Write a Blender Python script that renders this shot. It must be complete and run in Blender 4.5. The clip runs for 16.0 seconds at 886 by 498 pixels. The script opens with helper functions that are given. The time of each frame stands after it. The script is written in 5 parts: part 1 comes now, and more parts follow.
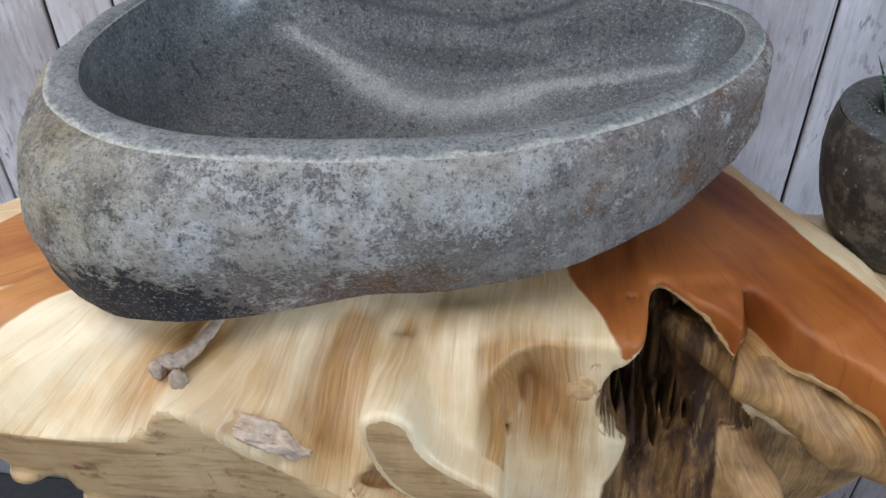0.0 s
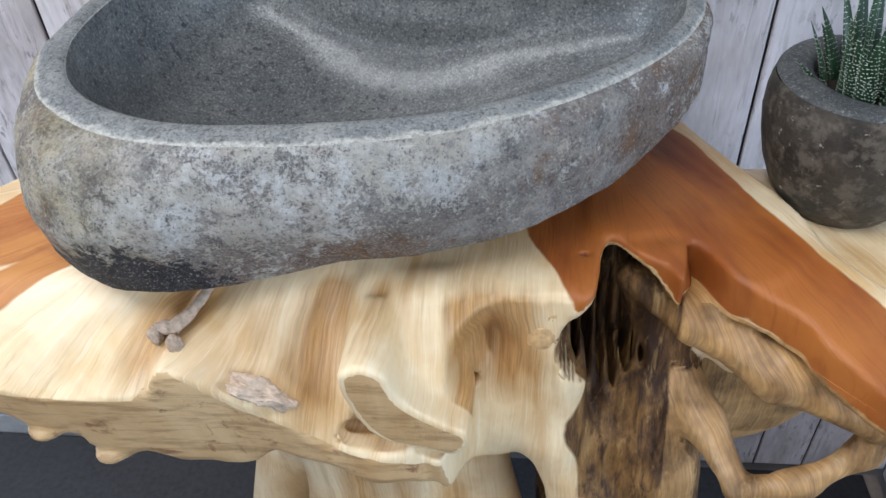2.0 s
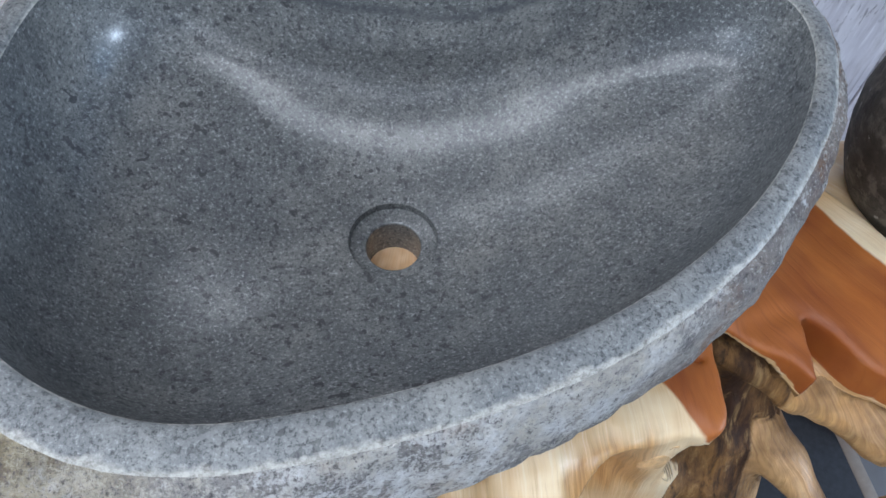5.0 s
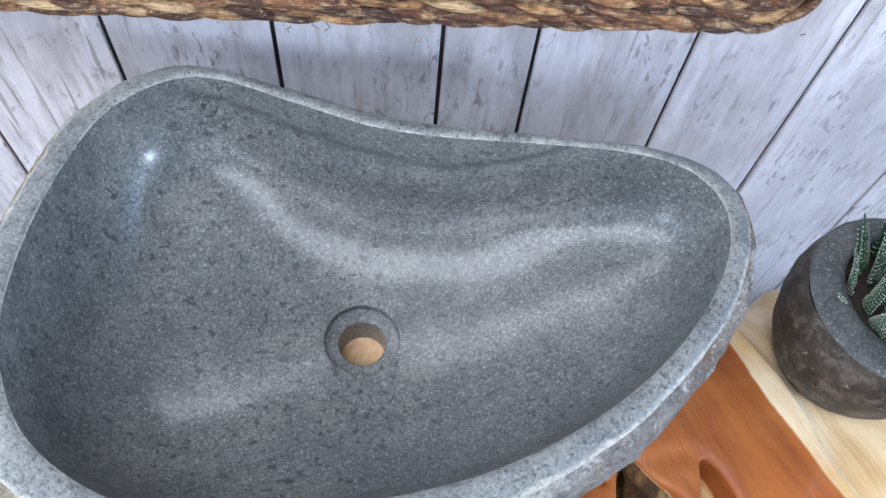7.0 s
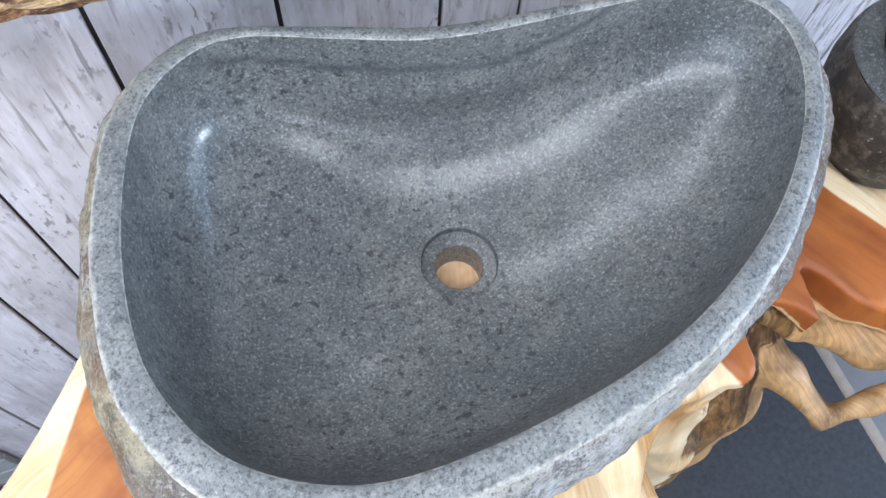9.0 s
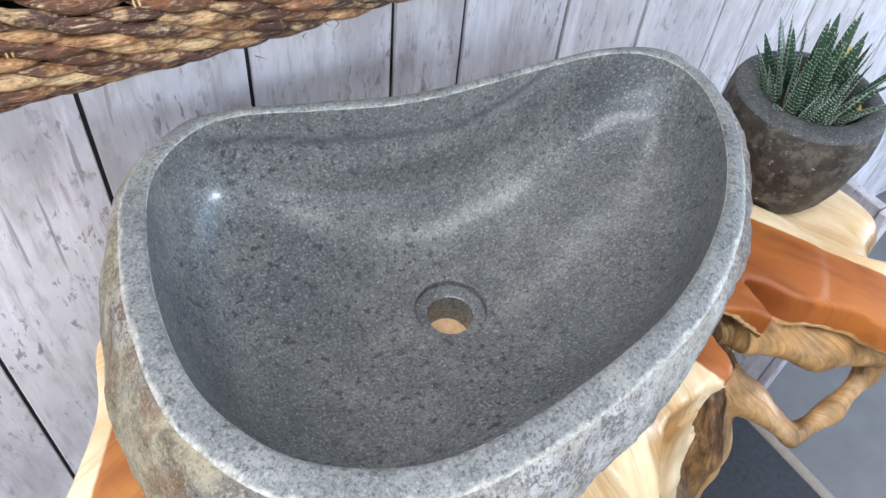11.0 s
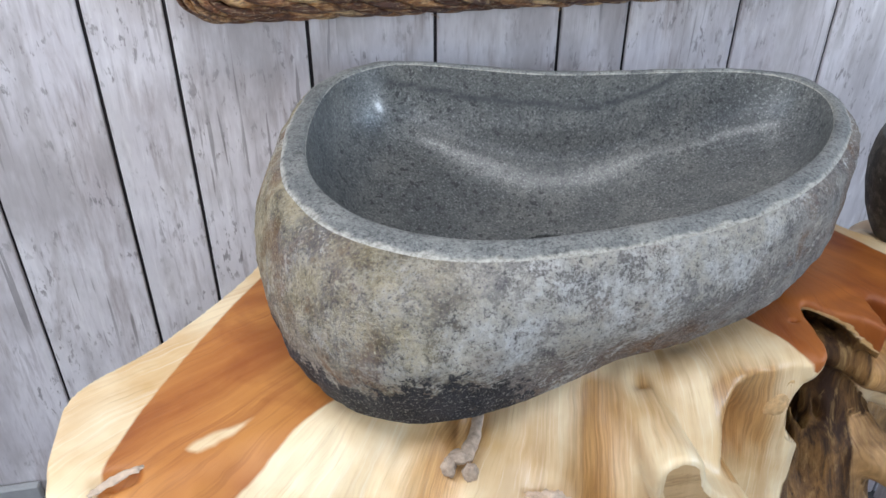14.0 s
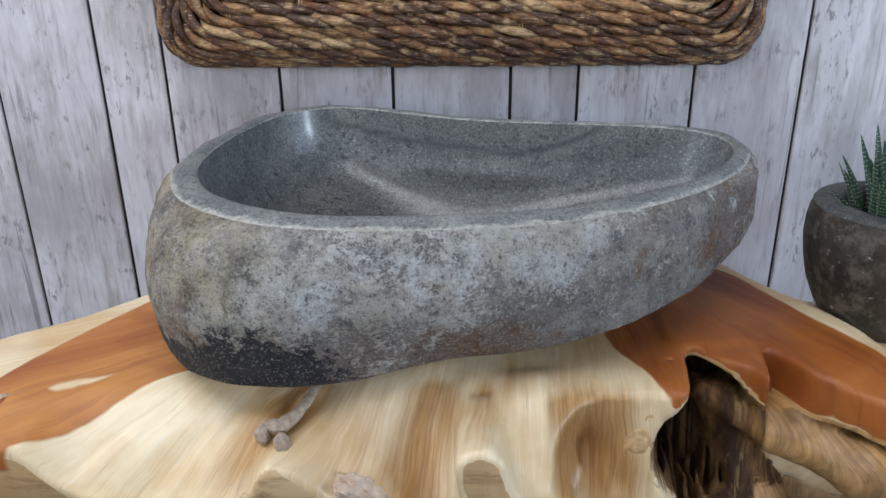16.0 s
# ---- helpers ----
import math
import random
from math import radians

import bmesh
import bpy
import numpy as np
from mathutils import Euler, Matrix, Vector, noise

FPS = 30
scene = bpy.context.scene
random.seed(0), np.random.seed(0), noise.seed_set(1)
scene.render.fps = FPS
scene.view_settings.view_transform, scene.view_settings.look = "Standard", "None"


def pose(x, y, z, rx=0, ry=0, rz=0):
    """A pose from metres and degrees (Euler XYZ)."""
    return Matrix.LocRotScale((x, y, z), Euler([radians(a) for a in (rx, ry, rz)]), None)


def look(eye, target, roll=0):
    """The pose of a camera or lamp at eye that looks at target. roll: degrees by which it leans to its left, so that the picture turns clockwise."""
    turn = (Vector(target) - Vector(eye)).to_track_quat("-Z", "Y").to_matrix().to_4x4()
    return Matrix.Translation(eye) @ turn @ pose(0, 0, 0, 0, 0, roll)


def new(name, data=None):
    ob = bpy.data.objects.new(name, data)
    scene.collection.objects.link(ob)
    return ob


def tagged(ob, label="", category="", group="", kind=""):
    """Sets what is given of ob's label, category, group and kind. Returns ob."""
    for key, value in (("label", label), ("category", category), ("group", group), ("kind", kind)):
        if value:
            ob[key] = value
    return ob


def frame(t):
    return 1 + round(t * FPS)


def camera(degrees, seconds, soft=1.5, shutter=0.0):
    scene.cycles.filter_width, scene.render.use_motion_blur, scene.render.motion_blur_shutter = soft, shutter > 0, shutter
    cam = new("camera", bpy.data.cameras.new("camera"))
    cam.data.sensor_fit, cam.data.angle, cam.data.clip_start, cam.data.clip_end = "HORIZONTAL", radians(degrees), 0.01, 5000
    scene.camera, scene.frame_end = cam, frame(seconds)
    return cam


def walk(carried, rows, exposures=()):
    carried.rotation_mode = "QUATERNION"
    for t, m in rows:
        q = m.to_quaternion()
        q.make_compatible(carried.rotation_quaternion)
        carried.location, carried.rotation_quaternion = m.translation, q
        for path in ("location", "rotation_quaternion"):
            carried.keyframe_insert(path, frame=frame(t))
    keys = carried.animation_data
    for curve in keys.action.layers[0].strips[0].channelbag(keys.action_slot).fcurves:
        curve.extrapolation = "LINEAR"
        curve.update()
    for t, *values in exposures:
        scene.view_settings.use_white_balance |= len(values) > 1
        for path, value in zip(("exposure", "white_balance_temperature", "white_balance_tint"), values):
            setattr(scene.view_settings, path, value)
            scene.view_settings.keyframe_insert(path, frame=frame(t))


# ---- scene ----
cam = camera(59.2, 16.0)
PATH = [
    (0, (0.197, -0.867, 1.25), (0.005, 0.721, 0.05), -1.1),
    (0.5, (0.321, -0.886, 1.28), (-0.075, 0.676, 0.095), -0.7),
    (1, (0.404, -0.895, 1.289), (-0.028, 0.672, 0.124), -2.8),
    (1.5, (0.365, -0.9, 1.288), (-0.044, 0.65, 0.092), -3.7),
    (2, (0.23, -0.901, 1.297), (0.044, 0.605, -0.005), -3.2),
    (2.5, (0.107, -0.867, 1.318), (0.177, 0.547, -0.094), 0.1),
    (3, (0.098, -0.775, 1.354), (0.166, 0.537, -0.153), 1.7),
    (3.5, (0.118, -0.667, 1.364), (0.135, 0.536, -0.234), 0.5),
    (4, (0.083, -0.604, 1.348), (0.216, 0.472, -0.332), 1.5),
    (4.2, (0.039, -0.577, 1.346), (0.297, 0.44, -0.357), 3.9),
    (6.3, (0.046, -0.545, 1.449), (0.272, 0.533, -0.22), 5.9),
    (6.5, (0.068, -0.538, 1.469), (0.245, 0.499, -0.232), 6.2),
    (7, (0.104, -0.521, 1.515), (0.245, 0.478, -0.211), 7.3),
    (7.5, (0.106, -0.521, 1.539), (0.207, 0.418, -0.224), 5.0),
    (8, (0.107, -0.489, 1.555), (0.202, 0.363, -0.251), 4.7),
    (8.5, (0.075, -0.511, 1.513), (0.254, 0.385, -0.266), 5.3),
    (9, (-0.061, -0.488, 1.482), (0.323, 0.289, -0.321), 5.6),
    (9.5, (-0.154, -0.476, 1.458), (0.423, 0.265, -0.308), 7.9),
    (9.7, (-0.163, -0.467, 1.464), (0.47, 0.279, -0.28), 8.8),
    (11.8, (-0.286, -0.683, 1.419), (0.571, 0.554, 0.102), 3.4),
    (12, (-0.312, -0.705, 1.412), (0.549, 0.566, 0.129), 2.3),
    (12.5, (-0.32, -0.736, 1.387), (0.553, 0.579, 0.158), 2.6),
    (13, (-0.287, -0.772, 1.343), (0.5, 0.689, 0.227), 2.3),
    (13.5, (-0.228, -0.826, 1.312), (0.362, 0.759, 0.245), 0.9),
    (14, (-0.171, -0.89, 1.308), (0.163, 0.754, 0.219), 0.2),
    (14.5, (-0.113, -0.974, 1.316), (0.095, 0.707, 0.254), -0.5),
    (15, (-0.018, -1.017, 1.337), (0.101, 0.7, 0.318), -0.5),
    (15.5, (0.07, -1.02, 1.286), (0.0, 0.742, 0.342), 0.0),
    (16, (0.098, -1.019, 1.213), (0.034, 0.83, 0.454), -0.7),
]
EXPOSURES = [(0, -0.26, 6250, 10), (1.5, -0.04, 6250, 10), (2.5, 0.02, 6150, 10), (4, -0.16, 5850, 10), (7, 0.50, 5880, 10), (9.7, 0.54, 5980, 10), (12, 0.36, 6400, 10), (13.5, 0.0, 6350, 10), (15, -0.26, 6250, 10), (16, -0.40, 6200, 10)]
walk(cam, [(t, look(eye, target, roll)) for t, eye, target, roll in PATH], EXPOSURES)


# ---- world and lights ----
def make_world():
    w = bpy.data.worlds.new("world")
    scene.world = w
    w.use_nodes = True
    nt = w.node_tree
    nt.nodes.clear()
    out = nt.nodes.new("ShaderNodeOutputWorld")
    bg = nt.nodes.new("ShaderNodeBackground")
    sky = nt.nodes.new("ShaderNodeTexSky")
    sky.sky_type = "NISHITA"
    sky.sun_disc = False
    sky.sun_elevation = radians(38)
    sky.sun_rotation = radians(200)
    bg.inputs["Strength"].default_value = 0.15
    nt.links.new(sky.outputs[0], bg.inputs[0])
    nt.links.new(bg.outputs[0], out.inputs[0])


def area_lamp(name, place, target, sx, sy, watts, colour):
    la = bpy.data.lights.new(name, "AREA")
    la.shape = "RECTANGLE"
    la.size, la.size_y, la.energy, la.color = sx, sy, watts, colour
    ob = new(name, la)
    ob.matrix_world = look(place, target)
    return ob


make_world()
# daylight of the front and right windows and the ceiling panel's light, all out of view
# two unseen lamps added at the left to brighten wall, basin front and apron
area_lamp("added_light_left_front", (-2.45, -2.2, 1.85), (0.0, -0.3, 0.9), 1.1, 1.2, 19, (0.92, 0.95, 1.0))
area_lamp("added_light_left", (-2.52, -0.8, 1.75), (0, -0.5, 1.0), 1.1, 1.5, 8, (0.82, 0.91, 1.0))
area_lamp("window_light_front", (-0.6, -3.2, 1.9), (-0.1, -0.2, 0.9), 1.4, 1.0, 6, (0.90, 0.95, 1.0))
area_lamp("window_light_right", (2.92, -1.0, 1.38), (0, -0.45, 1.0), 0.95, 1.8, 18, (0.55, 0.75, 1.0))
area_lamp("window_light_right_far", (2.88, -2.0, 1.42), (0.0, -0.2, 0.9), 0.25, 0.44, 40, (0.76, 0.87, 1.0))
area_lamp("ceiling_panel_light", (-0.88, -0.74, 2.66), (-0.82, -0.62, 0.9), 3.0, 0.9, 47, (0.97, 0.98, 1.0))


# ---- node helpers ----
class Nodes:
    """A short way to write node materials."""

    def __init__(self, name):
        self.mat = bpy.data.materials.new(name)
        self.mat.use_nodes = True
        self.nt = self.mat.node_tree
        self.nt.nodes.clear()
        self.out = self.nt.nodes.new("ShaderNodeOutputMaterial")
        self.bsdf = self.nt.nodes.new("ShaderNodeBsdfPrincipled")
        self.nt.links.new(self.bsdf.outputs[0], self.out.inputs[0])

    def put(self, socket, value):
        if hasattr(value, "is_linked"):
            self.nt.links.new(value, socket)
        else:
            socket.default_value = value

    def coords(self, scale=(1, 1, 1), rot=(0, 0, 0)):
        tc = self.nt.nodes.new("ShaderNodeTexCoord")
        mp = self.nt.nodes.new("ShaderNodeMapping")
        mp.inputs["Scale"].default_value = scale
        mp.inputs["Rotation"].default_value = [radians(a) for a in rot]
        self.nt.links.new(tc.outputs["Object"], mp.inputs[0])
        return mp.outputs[0]

    def noise(self, vec, scale, detail=4, rough=0.55, distort=0.0):
        n = self.nt.nodes.new("ShaderNodeTexNoise")
        self.nt.links.new(vec, n.inputs["Vector"])
        n.inputs["Scale"].default_value = scale
        n.inputs["Detail"].default_value = detail
        n.inputs["Roughness"].default_value = rough
        n.inputs["Distortion"].default_value = distort
        return n.outputs[0]

    def cells(self, vec, scale, feature="F1", out="Distance"):
        n = self.nt.nodes.new("ShaderNodeTexVoronoi")
        n.feature = feature
        self.nt.links.new(vec, n.inputs["Vector"])
        n.inputs["Scale"].default_value = scale
        return n.outputs[out]

    def ramp(self, fac, *stops):
        n = self.nt.nodes.new("ShaderNodeValToRGB")
        el = n.color_ramp.elements
        while len(el) < len(stops):
            el.new(0.5)
        for e, (p, c) in zip(el, stops):
            e.position = p
            e.color = (c, c, c, 1) if isinstance(c, (int, float)) else (*c, 1)
        self.nt.links.new(fac, n.inputs[0])
        return n.outputs[0]

    def mix(self, fac, a, b, mode="MIX"):
        n = self.nt.nodes.new("ShaderNodeMix")
        n.data_type = "RGBA"
        n.blend_type = mode
        self.put(n.inputs[0], fac)
        self.put(n.inputs[6], a if hasattr(a, "is_linked") else (*a, 1))
        self.put(n.inputs[7], b if hasattr(b, "is_linked") else (*b, 1))
        return n.outputs[2]

    def math(self, op, a, b=0.0):
        n = self.nt.nodes.new("ShaderNodeMath")
        n.operation = op
        self.put(n.inputs[0], a)
        self.put(n.inputs[1], b)
        return n.outputs[0]

    def attribute(self, name):
        n = self.nt.nodes.new("ShaderNodeAttribute")
        n.attribute_name = name
        return n.outputs["Fac"]

    def vector(self, across, along):
        """Coordinates that run across the fibres, much stretched along them."""
        tc = self.nt.nodes.new("ShaderNodeTexCoord")
        sp = self.nt.nodes.new("ShaderNodeSeparateXYZ")
        self.nt.links.new(tc.outputs["Object"], sp.inputs[0])
        c = self.nt.nodes.new("ShaderNodeCombineXYZ")
        self.put(c.inputs[0], across)
        self.put(c.inputs[1], self.math("MULTIPLY", sp.outputs[1], along))
        self.put(c.inputs[2], self.math("MULTIPLY", sp.outputs[2], along))
        return c.outputs[0]

    def random(self):
        return self.nt.nodes.new("ShaderNodeObjectInfo").outputs["Random"]

    def shift(self, vec, amount):
        n = self.nt.nodes.new("ShaderNodeVectorMath")
        n.operation = "ADD"
        self.nt.links.new(vec, n.inputs[0])
        c = self.nt.nodes.new("ShaderNodeCombineXYZ")
        for i in range(3):
            self.put(c.inputs[i], amount)
        self.nt.links.new(c.outputs[0], n.inputs[1])
        return n.outputs[0]

    def bump(self, height, strength, distance, under=None):
        n = self.nt.nodes.new("ShaderNodeBump")
        n.inputs["Strength"].default_value = strength
        n.inputs["Distance"].default_value = distance
        self.nt.links.new(height, n.inputs["Height"])
        if under is not None:
            self.nt.links.new(under, n.inputs["Normal"])
        return n.outputs[0]

    def finish(self, colour, rough, normal=None, spec=0.5, coat=0.0):
        b = self.bsdf.inputs
        self.put(b["Base Color"], colour if hasattr(colour, "is_linked") else (*colour, 1))
        self.put(b["Roughness"], rough)
        b["Specular IOR Level"].default_value = spec
        b["Coat Weight"].default_value = coat
        b["Coat Roughness"].default_value = 0.19
        if normal is not None:
            self.nt.links.new(normal, b["Normal"])
        return self.mat


# ---- materials ----
def plank_paint():
    m = Nodes("white_limed_plank")
    r = m.math("MULTIPLY", m.random(), 37.0)
    v = m.shift(m.coords(), r)
    long = m.shift(m.coords((1, 1, 0.10)), r)
    fine = m.noise(long, 150, 5, 0.6, 0.3)
    blot = m.noise(v, 5, 4, 0.6)
    mid = m.noise(m.shift(m.coords((1, 1, 0.3)), r), 22, 4, 0.6)
    base = m.mix(m.ramp(blot, (0.3, 0.0), (0.7, 1.0)), (0.47, 0.44, 0.475), (0.74, 0.72, 0.77))
    base = m.mix(m.ramp(mid, (0.35, 0.0), (0.7, 0.6)), base, (0.82, 0.80, 0.83))
    base = m.mix(m.ramp(fine, (0.30, 0.65), (0.46, 0.0)), base, (0.42, 0.39, 0.42))
    base = m.mix(m.ramp(fine, (0.56, 0.0), (0.68, 0.4)), base, (0.86, 0.85, 0.87))
    # bare wood rubbed through the limewash, in patches drawn out along the boards
    rub = m.noise(m.shift(m.coords((1, 1, 0.22)), r), 16, 6, 0.75, 0.4)
    base = m.mix(m.math("MULTIPLY", m.ramp(rub, (0.53, 0.0), (0.64, 0.7)), m.ramp(fine, (0.36, 1.0), (0.58, 0.35))), base, (0.36, 0.31, 0.315))
    fleck = m.noise(m.shift(m.coords((1, 1, 0.32)), r), 125, 3, 0.7, 0.3)
    where = m.ramp(m.noise(v, 12, 4, 0.65), (0.48, 0.0), (0.60, 1.0))
    fleck = m.math("MULTIPLY", m.ramp(fleck, (0.56, 0.0), (0.62, 1.0)), where)
    base = m.mix(m.math("MULTIPLY", fleck, 0.7), base, (0.17, 0.15, 0.16))
    grime = m.math("ADD", m.math("MULTIPLY", m.noise(m.shift(m.coords((1, 1, 0.35)), r), 9, 5, 0.7), 0.6), m.math("MULTIPLY", mid, 0.4))
    base = m.mix(m.ramp(grime, (0.48, 0.0), (0.60, 0.7)), base, (0.37, 0.345, 0.36))
    crack = m.noise(m.shift(m.coords((1, 1, 0.035)), r), 150, 2, 0.5, 0.4)
    crack = m.math("MULTIPLY", m.ramp(crack, (0.63, 0.0), (0.66, 1.0)), m.ramp(m.noise(v, 4, 2), (0.46, 0), (0.6, 1)))
    base = m.mix(m.math("MULTIPLY", crack, 0.6), base, (0.16, 0.145, 0.15))
    n = m.bump(fine, 0.25, 0.0015)
    return m.finish(base, 0.62, n, 0.35)


def plain(name, colour, rough=0.6, scale=30, amount=0.25, spec=0.4):
    m = Nodes(name)
    v = m.coords()
    n1 = m.noise(v, scale, 5, 0.6)
    n2 = m.noise(v, scale * 0.15, 3, 0.5)
    dark = tuple(c * (1 - amount) for c in colour)
    light = tuple(min(1, c * (1 + amount)) for c in colour)
    c = m.mix(m.ramp(n1, (0.3, 0.0), (0.7, 1.0)), dark, light)
    c = m.mix(m.ramp(n2, (0.3, 0.0), (0.7, 0.4)), c, light)
    return m.finish(c, rough, m.bump(n1, 0.2, 0.002), spec)


def stone_rough(name):
    m = Nodes(name)
    v = m.coords()
    mid = m.noise(v, 32, 6, 0.75)
    grit = m.noise(v, 150, 5, 0.75)
    fine = m.noise(v, 380, 4, 0.75)
    zone = m.noise(m.shift(v, 1.7), 8, 4, 0.6)
    # grey to violet-brown ground
    c = m.mix(m.ramp(mid, (0.36, 0.0), (0.62, 1.0)), (0.185, 0.181, 0.190), (0.46, 0.442, 0.428))
    warm = m.math("MULTIPLY", m.ramp(zone, (0.38, 0.0), (0.56, 0.85)), m.ramp(m.attribute("lichen"), (0.25, 1.0), (0.9, 0.25)))
    c = m.mix(warm, c, m.mix(m.ramp(grit, (0.36, 0.0), (0.62, 1.0)), (0.110, 0.074, 0.064), (0.300, 0.215, 0.175)))
    # crusts of pale lichen in clumps that break up into flecks
    clump = m.math("MULTIPLY", m.noise(m.shift(v, 3.1), 17, 4, 0.7), 0.36)
    clump = m.math("ADD", clump, m.math("MULTIPLY", m.noise(m.shift(v, 8.3), 80, 5, 0.8), 0.36))
    clump = m.math("ADD", clump, m.math("MULTIPLY", fine, 0.28))
    clump = m.math("ADD", clump, m.math("MULTIPLY", m.math("SUBTRACT", m.attribute("lichen"), 0.6), 0.075))
    clump = m.math("ADD", clump, m.math("MULTIPLY", m.math("SUBTRACT", m.noise(m.shift(v, 4.4), 9, 4, 0.65), 0.52), 0.22))
    pale = m.mix(m.ramp(m.noise(m.shift(v, 6.1), 24, 4, 0.7), (0.40, 0.0), (0.60, 1.0)), (0.62, 0.59, 0.52), (0.82, 0.83, 0.84))
    pale = m.mix(m.ramp(grit, (0.36, 0.65), (0.58, 0.0)), pale, (0.33, 0.32, 0.31))
    c = m.mix(m.ramp(clump, (0.494, 0.0), (0.512, 0.6), (0.538, 0.97)), c, pale)
    ochre = m.math("MULTIPLY", m.attribute("ochre"), m.ramp(m.math("ADD", m.math("MULTIPLY", m.noise(m.shift(v, 9.9), 14, 5, 0.7), 0.6), m.math("MULTIPLY", fine, 0.4)), (0.40, 0.0), (0.54, 0.85)))
    c = m.mix(ochre, c, m.mix(m.ramp(mid, (0.38, 0.0), (0.62, 1.0)), (0.21, 0.168, 0.085), (0.64, 0.555, 0.365)))
    rust = m.math("MULTIPLY", m.ramp(m.noise(m.shift(v, 7.7), 17, 5, 0.72), (0.54, 0.0), (0.64, 0.9)), m.ramp(m.attribute("lichen"), (0.2, 0.9), (0.8, 0.25)))
    c = m.mix(rust, c, (0.235, 0.118, 0.052))
    # black film near the foot, with the pale crust breaking through
    flaky = m.math("ADD", m.math("MULTIPLY", m.noise(m.shift(v, 5.2), 30, 6, 0.8), 0.50), m.math("MULTIPLY", m.noise(m.shift(v, 0.8), 95, 5, 0.78), 0.50))
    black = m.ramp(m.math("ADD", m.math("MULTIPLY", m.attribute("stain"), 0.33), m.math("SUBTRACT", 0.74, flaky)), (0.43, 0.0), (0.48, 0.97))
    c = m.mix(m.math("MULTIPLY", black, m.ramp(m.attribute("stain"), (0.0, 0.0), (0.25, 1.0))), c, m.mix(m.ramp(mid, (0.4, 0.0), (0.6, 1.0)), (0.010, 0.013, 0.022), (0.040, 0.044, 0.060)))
    c = m.mix(m.ramp(grit, (0.33, 0.75), (0.42, 0.0)), c, (0.060, 0.055, 0.055))
    c = m.mix(m.ramp(fine, (0.56, 0.0), (0.64, 0.75)), c, m.mix(m.attribute("ochre"), (0.58, 0.58, 0.57), (0.58, 0.54, 0.43)))
    c = m.mix(m.ramp(fine, (0.33, 0.75), (0.425, 0.0)), c, (0.065, 0.060, 0.058))
    h = m.math("ADD", m.math("ADD", mid, m.math("MULTIPLY", grit, 0.7)), m.math("MULTIPLY", fine, 0.3))
    return m.finish(c, 0.6, m.bump(h, 1.0, 0.010), 0.3)


def pot_stone():
    m = Nodes("dark_pot_stone")
    v = m.coords()
    mid = m.noise(v, 26, 6, 0.7)
    grit = m.noise(v, 180, 5, 0.7)
    c = m.mix(m.ramp(mid, (0.35, 0.0), (0.65, 1.0)), (0.020, 0.017, 0.014), (0.070, 0.058, 0.045))
    c = m.mix(m.ramp(m.noise(m.shift(v, 2.0), 60, 5, 0.7), (0.48, 0.0), (0.60, 0.75)), c, (0.14, 0.122, 0.098))
    c = m.mix(m.ramp(m.noise(m.shift(v, 5.0), 95, 3, 0.6), (0.66, 0.0), (0.70, 0.8)), c, (0.36, 0.345, 0.32))
    c = m.mix(m.ramp(grit, (0.32, 0.6), (0.46, 0.0)), c, (0.035, 0.033, 0.032))
    return m.finish(c, 0.62, m.bump(m.math("ADD", mid, m.math("MULTIPLY", grit, 0.5)), 0.5, 0.003), 0.4)


def rope(name, islands):
    m = Nodes(name)
    if islands:
        r = m.nt.nodes.new("ShaderNodeNewGeometry").outputs["Random Per Island"]
    else:
        r = m.random()
    v = m.shift(m.coords((0.12, 1, 1), (0, 18, 0)), m.math("MULTIPLY", r, 9.0))
    fibre = m.noise(v, 520, 4, 0.75)
    tone = m.noise(m.shift(m.coords(), m.math("MULTIPLY", r, 5.0)), 42, 4, 0.65)
    c = m.ramp(r, (0.0, (0.055, 0.019, 0.012)), (0.30, (0.125, 0.045, 0.018)), (0.60, (0.28, 0.105, 0.035)), (0.85, (0.48, 0.235, 0.085)), (1.0, (0.68, 0.47, 0.25)))
    c = m.mix(m.ramp(tone, (0.40, 0.8), (0.54, 0.0)), c, (0.062, 0.021, 0.012))
    c = m.mix(m.ramp(tone, (0.54, 0.0), (0.65, 0.65)), c, (0.72, 0.48, 0.24))
    c = m.mix(m.ramp(fibre, (0.38, 0.8), (0.50, 0.0)), c, (0.045, 0.015, 0.008))
    c = m.mix(m.ramp(fibre, (0.55, 0.0), (0.66, 0.65)), c, (0.84, 0.66, 0.42))
    return m.finish(c, 0.34, m.bump(fibre, 0.9, 0.0022), 0.6)


